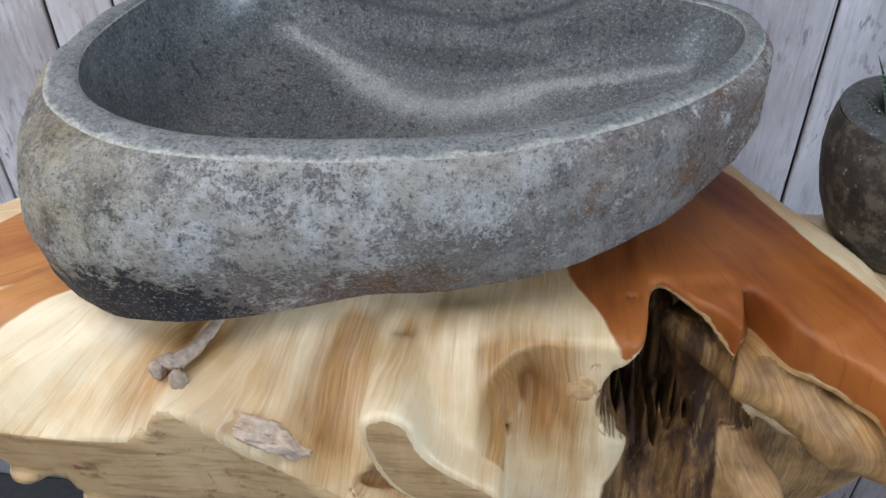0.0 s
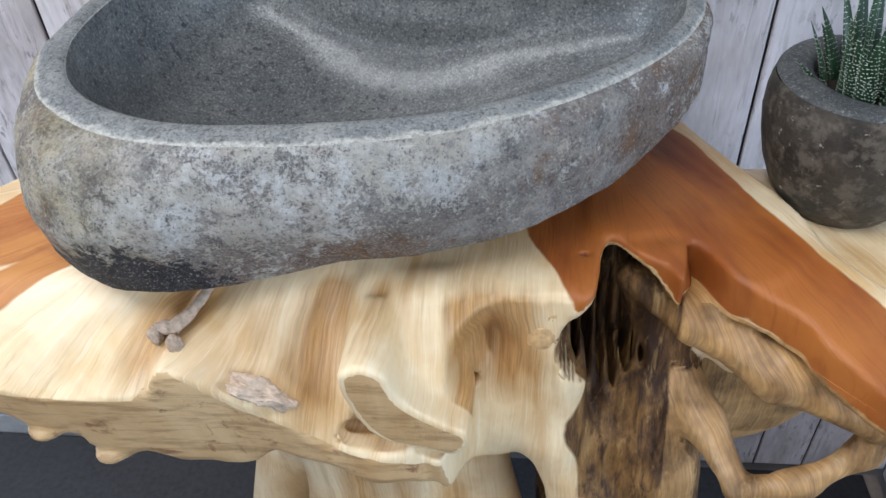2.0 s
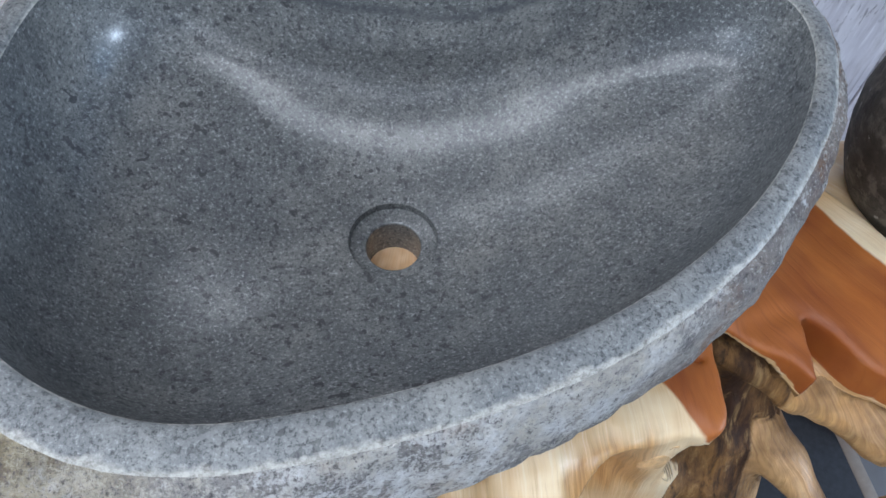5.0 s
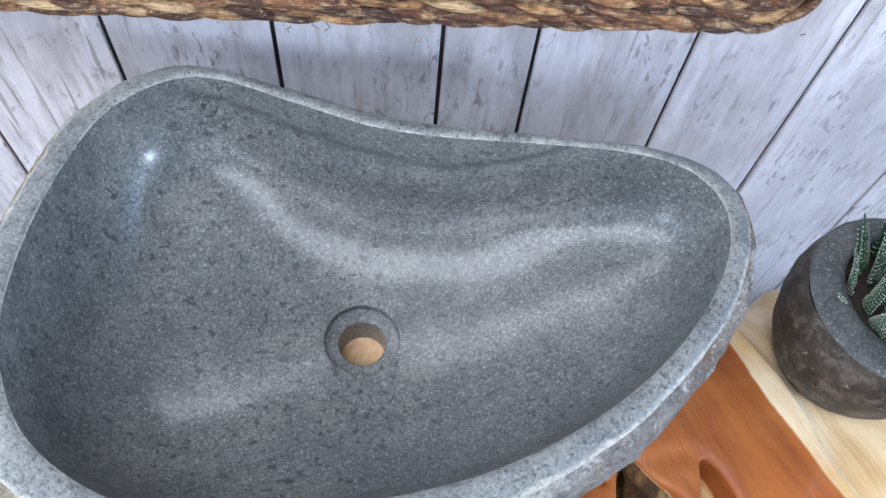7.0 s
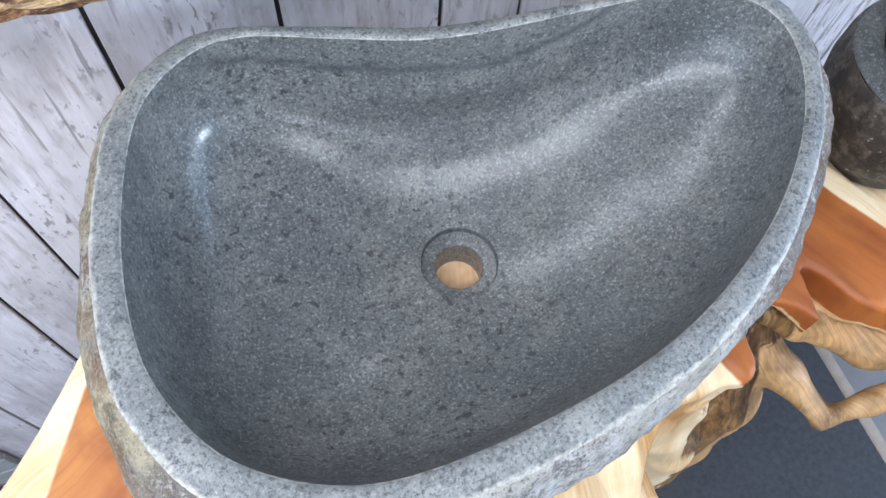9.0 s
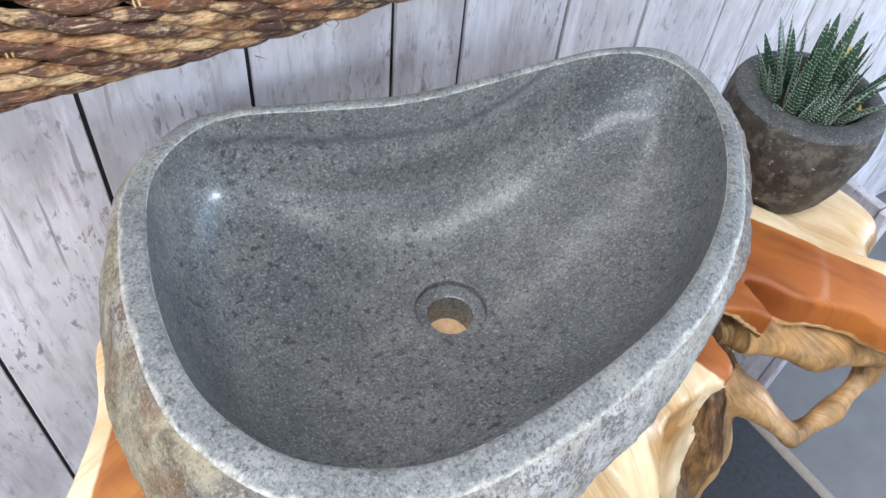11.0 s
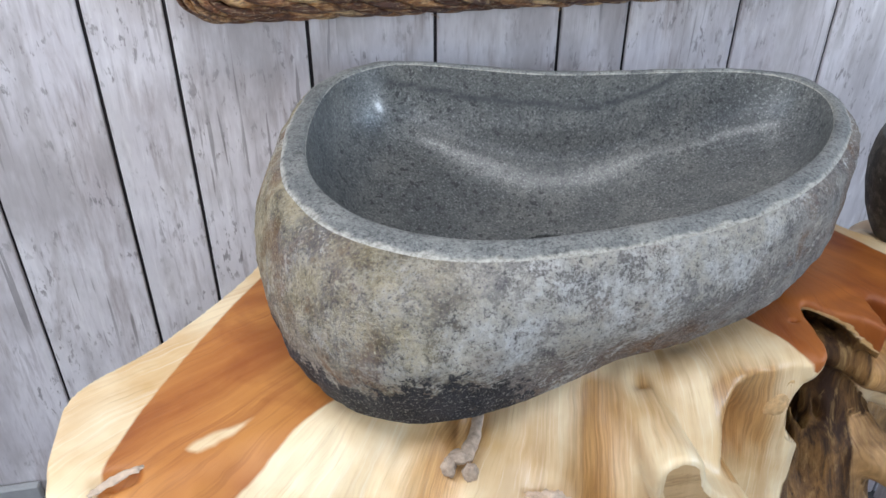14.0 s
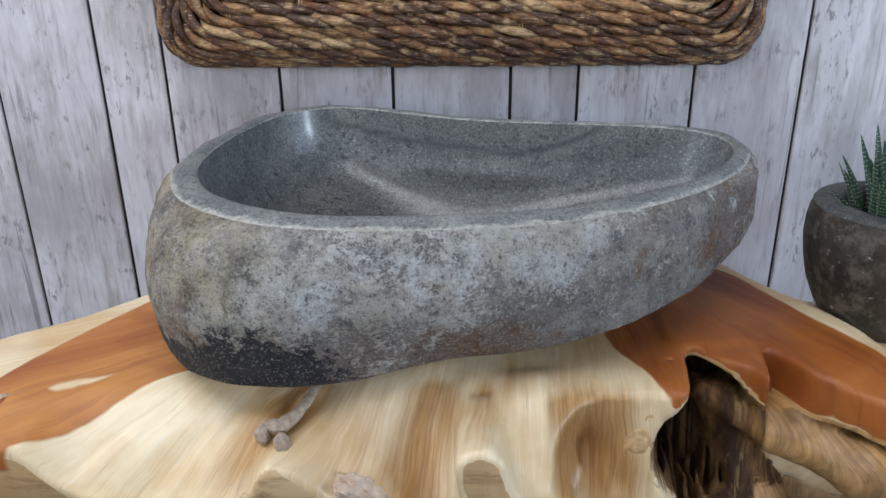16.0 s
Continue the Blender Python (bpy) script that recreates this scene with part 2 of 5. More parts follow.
def stone_cut(name, rough, spec, light=1.0, coat=0.0, contrast=1.0, worn=False, vein=False):
    m = Nodes(name)
    v = m.coords()
    spk = m.noise(v, 400, 3, 0.8)
    spk2 = m.noise(m.shift(v, 4.0), 220, 4, 0.8)
    big = m.noise(v, 6, 4, 0.6, 0.3)
    mid = m.noise(v, 26, 5, 0.75)
    a = tuple(q * light for q in (0.105, 0.114, 0.120))
    b = tuple(q * light for q in (0.205, 0.207, 0.194))
    c = m.mix(m.ramp(big, (0.35, 0.0), (0.65, 1.0)), a, b)
    c = m.mix(m.ramp(mid, (0.42, 0.6), (0.58, 0.0)), c, tuple(0.75 * q for q in a))
    c = m.mix(m.ramp(spk, (0.36, 0.9 * contrast), (0.47, 0.0)), c, (0.036, 0.039, 0.044))
    c = m.mix(m.ramp(spk2, (0.36, 0.9 * contrast), (0.43, 0.0)), c, (0.032, 0.035, 0.040))
    c = m.mix(m.ramp(spk, (0.56, 0.0), (0.68, 0.75 * contrast)), c, (0.40, 0.42, 0.41))
    c = m.mix(m.ramp(spk2, (0.60, 0.0), (0.68, 0.5 * contrast)), c, (0.34, 0.36, 0.35))
    dot = m.math("MULTIPLY", m.ramp(m.noise(m.shift(v, 6.6), 130, 3, 0.6), (0.595, 0.0), (0.635, 1.0)), m.ramp(m.noise(m.shift(v, 2.6), 9, 3, 0.5), (0.42, 0.3), (0.6, 1.0)))
    c = m.mix(m.math("MULTIPLY", dot, 0.85 * contrast), c, (0.022, 0.023, 0.026))
    if vein:
        band = m.math("ADD", m.attribute("vein"), m.math("MULTIPLY", m.math("SUBTRACT", mid, 0.5), 0.5))
        c = m.mix(m.math("MULTIPLY", m.ramp(band, (0.10, 0.0), (0.80, 0.9)), 0.80), c, (0.040, 0.045, 0.052))
    if worn:
        w = m.math("ADD", m.attribute("worn"), m.math("MULTIPLY", m.math("SUBTRACT", m.noise(m.shift(v, 1.4), 40, 5, 0.75), 0.5), 1.6))
        c = m.mix(m.ramp(w, (0.45, 0.0), (0.75, 0.9)), c, m.mix(m.ramp(spk2, (0.35, 0.0), (0.6, 1.0)), (0.20, 0.19, 0.165), (0.50, 0.49, 0.45)))
    return m.finish(c, m.ramp(spk2, (0.3, rough * 1.2), (0.7, rough * 0.85)), m.bump(spk, 0.10, 0.0006), spec, coat)


def root_wood():
    m = Nodes("teak_root_wood")
    v = m.coords()
    warp = m.noise(v, 5.0, 3, 0.5)
    fibre = m.math("ADD", m.attribute("fibre"), m.math("MULTIPLY", m.math("SUBTRACT", warp, 0.5), 0.030))
    fibre = m.math("ADD", fibre, m.math("MULTIPLY", m.math("SUBTRACT", m.noise(m.shift(v, 7.1), 22, 3, 0.5), 0.5), 0.007))
    hair = m.vector(fibre, 0.030)
    grain = m.noise(hair, 420, 4, 0.7, 0.05)
    coarse = m.noise(m.vector(fibre, 0.055), 95, 5, 0.65, 0.15)
    bands = m.noise(m.vector(fibre, 0.20), 26, 4, 0.55, 0.3)
    cloud = m.noise(m.shift(v, 4.4), 8, 4, 0.6)
    sap = m.mix(m.ramp(cloud, (0.36, 0.0), (0.60, 1.0)), (0.72, 0.48, 0.225), (0.90, 0.74, 0.49))
    sap = m.mix(m.ramp(bands, (0.52, 0.0), (0.68, 0.45)), sap, (0.52, 0.27, 0.085))
    sap = m.mix(m.ramp(coarse, (0.36, 0.16), (0.48, 0.0)), sap, (0.54, 0.31, 0.11))
    sap = m.mix(m.math("MULTIPLY", m.ramp(grain, (0.32, 0.44), (0.44, 0.0)), m.ramp(m.noise(m.shift(v, 1.2), 14, 3, 0.6), (0.40, 0.15), (0.60, 1.0))), sap, (0.44, 0.26, 0.11))
    sap = m.mix(m.ramp(grain, (0.54, 0.0), (0.66, 0.34)), sap, (0.95, 0.88, 0.74))
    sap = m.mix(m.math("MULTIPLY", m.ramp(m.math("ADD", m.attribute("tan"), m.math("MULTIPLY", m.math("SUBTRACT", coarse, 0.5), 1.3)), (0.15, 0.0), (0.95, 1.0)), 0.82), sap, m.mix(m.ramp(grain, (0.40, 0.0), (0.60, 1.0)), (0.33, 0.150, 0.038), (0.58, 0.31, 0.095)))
    heart = m.mix(m.ramp(bands, (0.36, 0.0), (0.62, 1.0)), (0.38, 0.115, 0.022), (0.60, 0.25, 0.062))
    heart = m.mix(m.ramp(cloud, (0.5, 0.0), (0.70, 0.5)), heart, (0.64, 0.29, 0.075))
    heart = m.mix(m.ramp(m.noise(m.shift(v, 3.3), 11, 4, 0.6, 0.5), (0.50, 0.0), (0.66, 0.6)), heart, (0.29, 0.080, 0.018))
    heart = m.mix(m.ramp(coarse, (0.36, 0.45), (0.48, 0.0)), heart, (0.30, 0.082, 0.020))
    heart = m.mix(m.ramp(grain, (0.34, 0.3), (0.46, 0.0)), heart, (0.25, 0.075, 0.022))
    # redder heartwood, its tone also darkened for shade beside the basin
    deep = m.mix(m.ramp(bands, (0.36, 0.0), (0.62, 1.0)), (0.22, 0.050, 0.009), (0.42, 0.125, 0.020))
    deep = m.mix(m.ramp(cloud, (0.48, 0.0), (0.68, 0.5)), deep, (0.52, 0.19, 0.040))
    deep = m.mix(m.ramp(grain, (0.34, 0.3), (0.46, 0.0)), deep, (0.18, 0.042, 0.010))
    heart = m.mix(m.ramp(m.attribute("red"), (0.25, 0.0), (0.75, 1.0)), heart, deep)
    streak = m.noise(m.shift(m.coords((1, 0.45, 0.14), (0, 10, -12)), m.math("MULTIPLY", warp, 0.05)), 120, 5, 0.7, 0.3)
    # brown torn wood, its darks deepened in place of shade inside the hollow
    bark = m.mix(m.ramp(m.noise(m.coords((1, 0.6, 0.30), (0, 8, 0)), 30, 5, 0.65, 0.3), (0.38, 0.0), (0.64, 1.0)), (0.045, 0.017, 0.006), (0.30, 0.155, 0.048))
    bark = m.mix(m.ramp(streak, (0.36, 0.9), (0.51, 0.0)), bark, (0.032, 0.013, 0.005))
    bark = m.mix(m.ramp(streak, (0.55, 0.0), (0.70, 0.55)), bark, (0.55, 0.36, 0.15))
    cut = m.mix(m.ramp(bands, (0.35, 0.0), (0.65, 1.0)), (0.54, 0.345, 0.165), (0.70, 0.50, 0.28))
    cut = m.mix(m.ramp(m.noise(m.coords((0.15, 1, 1), (0, 8, 0)), 90, 5, 0.7), (0.38, 0.6), (0.52, 0.0)), cut, (0.30, 0.17, 0.075))
    cut = m.mix(m.ramp(m.noise(m.shift(v, 8.0), 26, 5, 0.7, 0.6), (0.57, 0.0), (0.66, 0.8)), cut, (0.22, 0.09, 0.05))
    edge = m.math("MULTIPLY", m.math("SUBTRACT", m.noise(m.shift(v, 2.2), 18, 3, 0.6), 0.5), 0.5)

    def mask(name):
        return m.ramp(m.math("ADD", m.attribute(name), edge), (0.40, 0.0), (0.58, 1.0))

    c = m.mix(mask("cut"), sap, cut)
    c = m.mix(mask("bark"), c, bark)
    c = m.mix(mask("heart"), c, heart)
    n = m.bump(grain, 0.40, 0.0012)
    n = m.bump(coarse, 0.35, 0.0022, n)
    n = m.bump(m.math("MULTIPLY", streak, mask("bark")), 0.8, 0.006, n)
    rough = m.mix(mask("bark"), m.mix(mask("heart"), (0.31, 0.31, 0.31), (0.48, 0.48, 0.48)), (0.65, 0.65, 0.65))
    return m.finish(c, rough, n, 0.5)


MAT_PLANK = plank_paint()
MAT_GAP = plain("dark_joint", (0.026, 0.023, 0.026), 0.9)
# unseen walls and ceiling, dark so that little light bounces back
MAT_WALL = plain("grey_plaster", (0.15, 0.15, 0.153), 0.85, 12, 0.06)
MAT_CEILING = plain("dim_grey_ceiling", (0.26, 0.26, 0.265), 0.9, 8, 0.04)
MAT_FLOOR = plain("grey_floor", (0.27, 0.265, 0.26), 0.5, 18, 0.12)
MAT_MAT = plain("charcoal_felt", (0.045, 0.047, 0.052), 0.9, 90, 0.3)
MAT_EDGING = plain("beige_edging", (0.34, 0.29, 0.24), 0.7, 60, 0.15)
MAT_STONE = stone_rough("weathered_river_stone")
MAT_RIM = stone_cut("honed_river_stone", 0.5, 0.45, 1.45, 0.0, 0.8, True)
MAT_BOWL = stone_cut("polished_river_stone", 0.45, 0.62, 0.90, 0.46, 1.0, False, True)
MAT_POT = pot_stone()
MAT_POTRIM = stone_cut("honed_pot_stone", 0.7, 0.3, 0.60, 0.0, 0.6)
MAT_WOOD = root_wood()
MAT_GREYWOOD = plain("dry_grey_bark", (0.40, 0.31, 0.24), 0.75, 150, 0.55)
MAT_BURL = plain("crumbly_burl", (0.56, 0.44, 0.34), 0.7, 130, 0.4)
MAT_KNOT = plain("brown_knot", (0.55, 0.36, 0.18), 0.5, 150, 0.4)
MAT_SOIL = plain("dark_soil", (0.03, 0.022, 0.016), 0.95, 300, 0.5)
MAT_LEAF = plain("dark_green_leaf", (0.022, 0.058, 0.028), 0.42, 40, 0.3)
MAT_WART = plain("white_leaf_warts", (0.52, 0.58, 0.50), 0.6, 60, 0.1)
MAT_OLDLEAF = plain("yellow_leaf", (0.46, 0.36, 0.10), 0.6, 60, 0.3)
MAT_GREYBOARD = plain("grey_board", (0.30, 0.31, 0.32), 0.7, 40, 0.2)
MAT_ROPE = rope("seagrass_strand", False)
MAT_ROPE_REST = rope("seagrass_plait", True)
MAT_ROPE_DARK = plain("dark_rope_backing", (0.035, 0.018, 0.009), 0.9, 80, 0.3)
MAT_STITCH = plain("pale_raffia_thread", (0.55, 0.40, 0.20), 0.6, 120, 0.2)
MAT_GLASS = plain("mirror_silver", (0.9, 0.9, 0.9), 0.03, 5, 0.0)
MAT_GLASS.node_tree.nodes["Principled BSDF"].inputs["Metallic"].default_value = 1.0


# ---- mesh helpers ----
def mesh_object(name, verts, faces, material, parent=None, label="", smooth=True):
    me = bpy.data.meshes.new(name)
    me.from_pydata([tuple(map(float, p)) for p in verts], [], faces)
    me.materials.append(material)
    me.polygons.foreach_set("use_smooth", [smooth] * len(me.polygons))
    me.update()
    ob = new(name, me)
    ob.parent = parent
    if label:
        tagged(ob, label)
    return ob


def part(name, bm, material, parent, label="", smooth=True):
    me = bpy.data.meshes.new(name)
    bm.to_mesh(me)
    bm.free()
    me.materials.append(material)
    me.polygons.foreach_set("use_smooth", [smooth] * len(me.polygons))
    ob = new(name, me)
    ob.parent = parent
    if label:
        tagged(ob, label)
    return ob


def box(x0, x1, y0, y1, z0, z1, bevel=0.0, seg=1):
    bm = bmesh.new()
    bmesh.ops.create_cube(bm, size=1.0)
    for v in bm.verts:
        v.co = Vector(((x0 + x1) / 2 + v.co.x * (x1 - x0), (y0 + y1) / 2 + v.co.y * (y1 - y0), (z0 + z1) / 2 + v.co.z * (z1 - z0)))
    if bevel:
        bmesh.ops.bevel(bm, geom=list(bm.edges), offset=bevel, segments=seg, profile=0.5, affect="EDGES")
    return bm


def empty(name, x=0, y=0, z=0):
    ob = new(name)
    ob.location = (x, y, z)
    ob.empty_display_size = 0.1
    return ob


def tube(path, radii, sides=10, closed=False, caps=True):
    """Vertices and faces of a tube along a path with a radius at each point."""
    P = [Vector(p) for p in path]
    n = len(P)
    verts, faces = [], []
    up = Vector((0.13, 0.21, 0.97)).normalized()
    side = None
    for i, p in enumerate(P):
        a, b = P[max(0, i - 1)], P[min(n - 1, i + 1)]
        tan = (b - a).normalized()
        if side is None:
            side = tan.cross(up).normalized()
        else:
            side = (side - tan * side.dot(tan)).normalized()
        other = tan.cross(side)
        for k in range(sides):
            w = 2 * math.pi * k / sides
            verts.append(p + (side * math.cos(w) + other * math.sin(w)) * radii[i])
    for i in range(n - 1):
        for k in range(sides):
            k2 = (k + 1) % sides
            faces.append((i * sides + k, i * sides + k2, (i + 1) * sides + k2, (i + 1) * sides + k))
    if caps:
        faces.append(tuple(range(sides))[::-1])
        faces.append(tuple((n - 1) * sides + k for k in range(sides)))
    return verts, faces


def catmull(points, per=12, closed=True):
    pts = np.array(points, float)
    n = len(pts)
    out = []
    for i in range(n if closed else n - 1):
        if closed:
            p0, p1, p2, p3 = pts[i - 1], pts[i], pts[(i + 1) % n], pts[(i + 2) % n]
        else:
            p0, p1, p2, p3 = pts[max(0, i - 1)], pts[i], pts[i + 1], pts[min(n - 1, i + 2)]
        for k in range(per):
            t = k / per
            out.append(0.5 * (2 * p1 + (p2 - p0) * t + (2 * p0 - 5 * p1 + 4 * p2 - p3) * t * t + (3 * p1 - p0 - 3 * p2 + p3) * t ** 3))
    if not closed:
        out.append(pts[-1])
    return np.array(out)


def fnoise(p, scale, seed=0.0):
    return noise.noise(Vector((p[0] * scale + seed, p[1] * scale - seed, p[2] * scale + 2 * seed)))


def thing(ob, label, category, group="", kind=""):
    return tagged(ob, label, category, group, kind)


# ---- the room ----
X0, X1, Y0, Y1, Z1 = -2.6, 3.0, -3.4, 0.0, 2.7

floor = part("floor", box(X0, X1, Y0, 0.12, -0.1, 0.0), MAT_FLOOR, None)
thing(floor, "light grey matt floor of the showroom", "floor", kind="structure")
floor_mat = part("floor_mat", box(-1.4, 0.88, -2.2, -0.02, 0.0, 0.012, 0.004), MAT_MAT, None)
thing(floor_mat, "charcoal grey mat lying under the root console", "mat")
part("edging", box(0.876, 0.902, -2.2, -0.02, 0.0, 0.0135, 0.003), MAT_EDGING, floor_mat, "narrow beige edge strip")
side_panel = empty("side_panel", 0.93, -0.14, 0.0)
thing(side_panel, "grey limed plank panel standing against the wall beside the console", "panel")
# out-of-view ceiling, added to close the room above
ceiling = part("ceiling", box(X0, X1, Y0, 0.12, Z1, Z1 + 0.1), MAT_CEILING, None)
thing(ceiling, "unseen plain grey ceiling, added to limit bounced light", "ceiling", kind="structure")


def wall_with_opening(name, axis, at, lo, hi, o0, o1, z0, z1):
    bm = bmesh.new()
    for a, b, c, d in ((lo, o0, 0, Z1), (o1, hi, 0, Z1), (o0, o1, 0, z0), (o0, o1, z1, Z1)):
        bb = box(a, b, at - 0.05, at + 0.05, c, d) if axis == "x" else box(at - 0.05, at + 0.05, a, b, c, d)
        me = bpy.data.meshes.new("tmp")
        bb.to_mesh(me)
        bb.free()
        bm.from_mesh(me)
        bpy.data.meshes.remove(me)
    return part(name, bm, MAT_WALL, None)


# unseen walls added round the room to enclose and dim the light
thing(wall_with_opening("wall_front", "x", Y0 - 0.05, X0, X1, -2.5, 1.25, 0.75, 2.75 - 0.06), "unseen grey plaster wall added around the window at the front", "wall", kind="structure")
thing(wall_with_opening("wall_left", "y", X0 - 0.05, Y0, 0.12, -2.9, -0.1, 0.9, 2.6), "unseen grey plaster wall added with an opening for the left lamps", "wall", kind="structure")
thing(wall_with_opening("wall_right", "y", X1 + 0.05, Y0, 0.12, -2.7, -0.5, 0.3, 2.4), "unseen grey plaster wall added around the window at the right", "wall", kind="structure")

SEAMS = [-0.525, -0.385, -0.298, -0.148, 0.0, 0.153, 0.240, 0.388, 0.525, 0.688, 0.776, 0.926, 1.075, 1.228, 1.315, 1.465, 1.61, 1.76, 1.85, 2.0, 2.15, 2.3, 2.39, 2.54, 2.69, 2.84, 3.0]
SEAMS = [-2.6, -2.46, -2.30, -2.15, -2.0, -1.912, -1.762, -1.612, -1.46, -1.373, -1.223, -1.075, -0.922, -0.835, -0.685] + SEAMS
wall_back = part("wall_back", box(X0, X1, 0.0042, 0.12, 0, Z1), MAT_GAP, None)
thing(wall_back, "wall clad with white limed vertical wooden planks", "wall", kind="structure")
rng = random.Random(4)
for a, b in zip(SEAMS[:-1], SEAMS[1:]):
    g = rng.uniform(0.0017, 0.0023)
    lift = rng.uniform(-0.0008, 0.0008)
    part("plank", box(a + g, b - g, lift, 0.0050, 0.0, Z1, 0.0012), MAT_PLANK, wall_back, smooth=False)


for k in range(3):
    ob = part("board", box(0.918, 0.936, -0.262 + 0.085 * k, -0.180 + 0.085 * k, 0.0, 0.60, 0.002), MAT_PLANK, side_panel, smooth=False)
    ob.matrix_parent_inverse = side_panel.matrix_basis.inverted()
ob = part("front_strip", box(0.912, 0.942, -0.282, -0.264, 0.0, 0.60, 0.003), MAT_PLANK, side_panel, "pale front edge strip", smooth=False)
ob.matrix_parent_inverse = side_panel.matrix_basis.inverted()

# ---- the river stone basin ----
INNER = [(-0.166, -0.262), (-0.156, -0.185), (-0.128, -0.108), (-0.085, -0.070), (-0.040, -0.064), (0.025, -0.086), (0.090, -0.108), (0.150, -0.117),
         (0.230, -0.121), (0.310, -0.128), (0.358, -0.146), (0.380, -0.182), (0.370, -0.232), (0.330, -0.290), (0.270, -0.342), (0.190, -0.384),
         (0.106, -0.406), (0.000, -0.415), (-0.070, -0.405), (-0.128, -0.368), (-0.158, -0.316)]
DRAIN = np.array((0.081, -0.236))
NT = 320


def polar(outline):
    """Radius about the drain for NT even angles."""
    d = outline - DRAIN
    ang = np.arctan2(d[:, 1], d[:, 0])
    r = np.hypot(d[:, 0], d[:, 1])
    o = np.argsort(ang)
    ang, r = ang[o], r[o]
    th = np.linspace(-math.pi, math.pi, NT, endpoint=False)
    return th, np.interp(th, ang, r, period=2 * math.pi)


TH, R_IN = polar(catmull(INNER, 14))
UX, UY = np.cos(TH), np.sin(TH)
KERNEL = np.exp(-0.5 * ((np.arange(NT) - NT // 2) * 360 / NT / 32) ** 2)
R_ROUND = np.real(np.fft.ifft(np.fft.fft(R_IN) * np.fft.fft(np.roll(KERNEL / KERNEL.sum(), -(NT // 2)))))


def rim_z(x, y):
    return 1.0 - 0.02 * (x - 0.1) + 0.04 * (y + 0.23)


def rim_width(th):
    """Width of the honed rim: narrow at the back, broad at the front left."""
    back = max(0.0, math.sin(th))
    front = max(0.0, -math.sin(th))
    left = max(0.0, -math.cos(th))
    return 0.018 - 0.004 * back + 0.006 * front + 0.004 * left + 0.004 * front * left


def underside(x, y):
    """Height of the stone's underside: level at the left, swept up to the right and a little at the edges."""
    u = max(0.0, (x - 0.12) / 0.26)
    return 0.829 + 0.072 * u ** 1.7


def basin():
    root = empty("stone_basin", 0.08, -0.236, 0.83)
    thing(root, "grey river stone wash basin with polished bowl on root console", "basin")

    def ring_surface(name, rings, mat, label=""):
        verts, faces = [], []
        for ring in rings:
            verts += ring
        for i in range(len(rings) - 1):
            for k in range(NT):
                k2 = (k + 1) % NT
                faces.append((i * NT + k, i * NT + k2, (i + 1) * NT + k2, (i + 1) * NT + k))
        ob = mesh_object(name, verts, faces, mat, root, label)
        ob.matrix_parent_inverse = root.matrix_basis.inverted()
        return ob

    # outside: profile from the rim edge down and under to the drain hole
    prof = [(0.0, 0.0), (0.003, 0.02), (0.006, 0.05), (0.009, 0.10), (0.012, 0.17), (0.015, 0.25), (0.018, 0.34), (0.020, 0.43), (0.021, 0.52), (0.021, 0.61), (0.019, 0.70),
            (0.014, 0.78), (0.007, 0.85), (-0.004, 0.905), (-0.020, 0.95), (-0.042, 0.98), (-0.075, 0.993), (-0.11, 1.0)]
    outer = []
    for off, f in prof:
        ring = []
        for k in range(NT):
            th = TH[k]
            left = max(0.0, -math.cos(th))
            right = max(0.0, math.cos(th))
            back = max(0.0, math.sin(th))
            o = off
            if off > 0:
                o *= 1 + 0.55 * left - 1.0 * right - 0.5 * back
            corner = max(0.0, math.cos(th + 2.45)) ** 2
            front = max(0.0, -math.sin(th))
            nook = max(0.0, math.cos(th + 2.40)) ** 12
            tuck = min(1.0, max(0.0, (f - 0.30) / 0.5))
            o -= tuck * tuck * (3 - 2 * tuck) * (0.034 * front * (1 - 0.95 * nook) * (1 - 0.85 * right) - 0.008 * nook)
            o += 0.016 * corner * max(0.0, 1 - abs(f - 0.86) / 0.20)
            ease = min(1.0, f / 0.16)
            ease *= 2 - ease
            o += 0.024 * math.exp(-((th + radians(134)) / radians(17)) ** 2) * ease * (1 - 0.95 * min(1.0, max(0.0, (f - 0.42) / 0.36)))
            o += 0.013 * min(1.0, max(0.0, (th + radians(62)) / radians(34))) * min(1.0, max(0.0, (radians(40) - th) / radians(45))) * ease * (1 - 0.5 * min(1.0, max(0.0, (f - 0.72) / 0.2)))
            r = R_IN[k] + rim_width(th) + o
            x, y = DRAIN[0] + UX[k] * r, DRAIN[1] + UY[k] * r
            xr, yr = DRAIN[0] + UX[k] * (R_IN[k] + rim_width(th)), DRAIN[1] + UY[k] * (R_IN[k] + rim_width(th))
            zt = rim_z(xr, yr) - 0.003
            z = zt + (underside(x, y) - zt) * f
            z += 0.024 * max(0.0, -math.sin(th)) * max(0.0, math.cos(th + 0.4)) * max(0.0, 1 - abs(f - 0.9) / 0.12)
            p = Vector((x, y, z))
            w = min(1.0, f * 8 + 0.25)
            d = 0.0040 * fnoise(p, 9, 1.3) + 0.0026 * fnoise(p, 24, 4.1) + 0.0022 * fnoise(p, 70, 2.2) + 0.0012 * fnoise(p, 170, 5.2)
            d *= w
            p.x += UX[k] * d
            p.y += UY[k] * d
            p.z += d * 0.4 if f > 0.05 else d * 0.6
            ring.append(p)
        outer.append(ring)
    for f in (0.5, 0.0):
        outer.append([Vector((DRAIN[0] + UX[k] * (0.022 + f * 0.06), DRAIN[1] + UY[k] * (0.022 + f * 0.06), 0.8135 + 0.0195 * (f > 0))) for k in range(NT)])
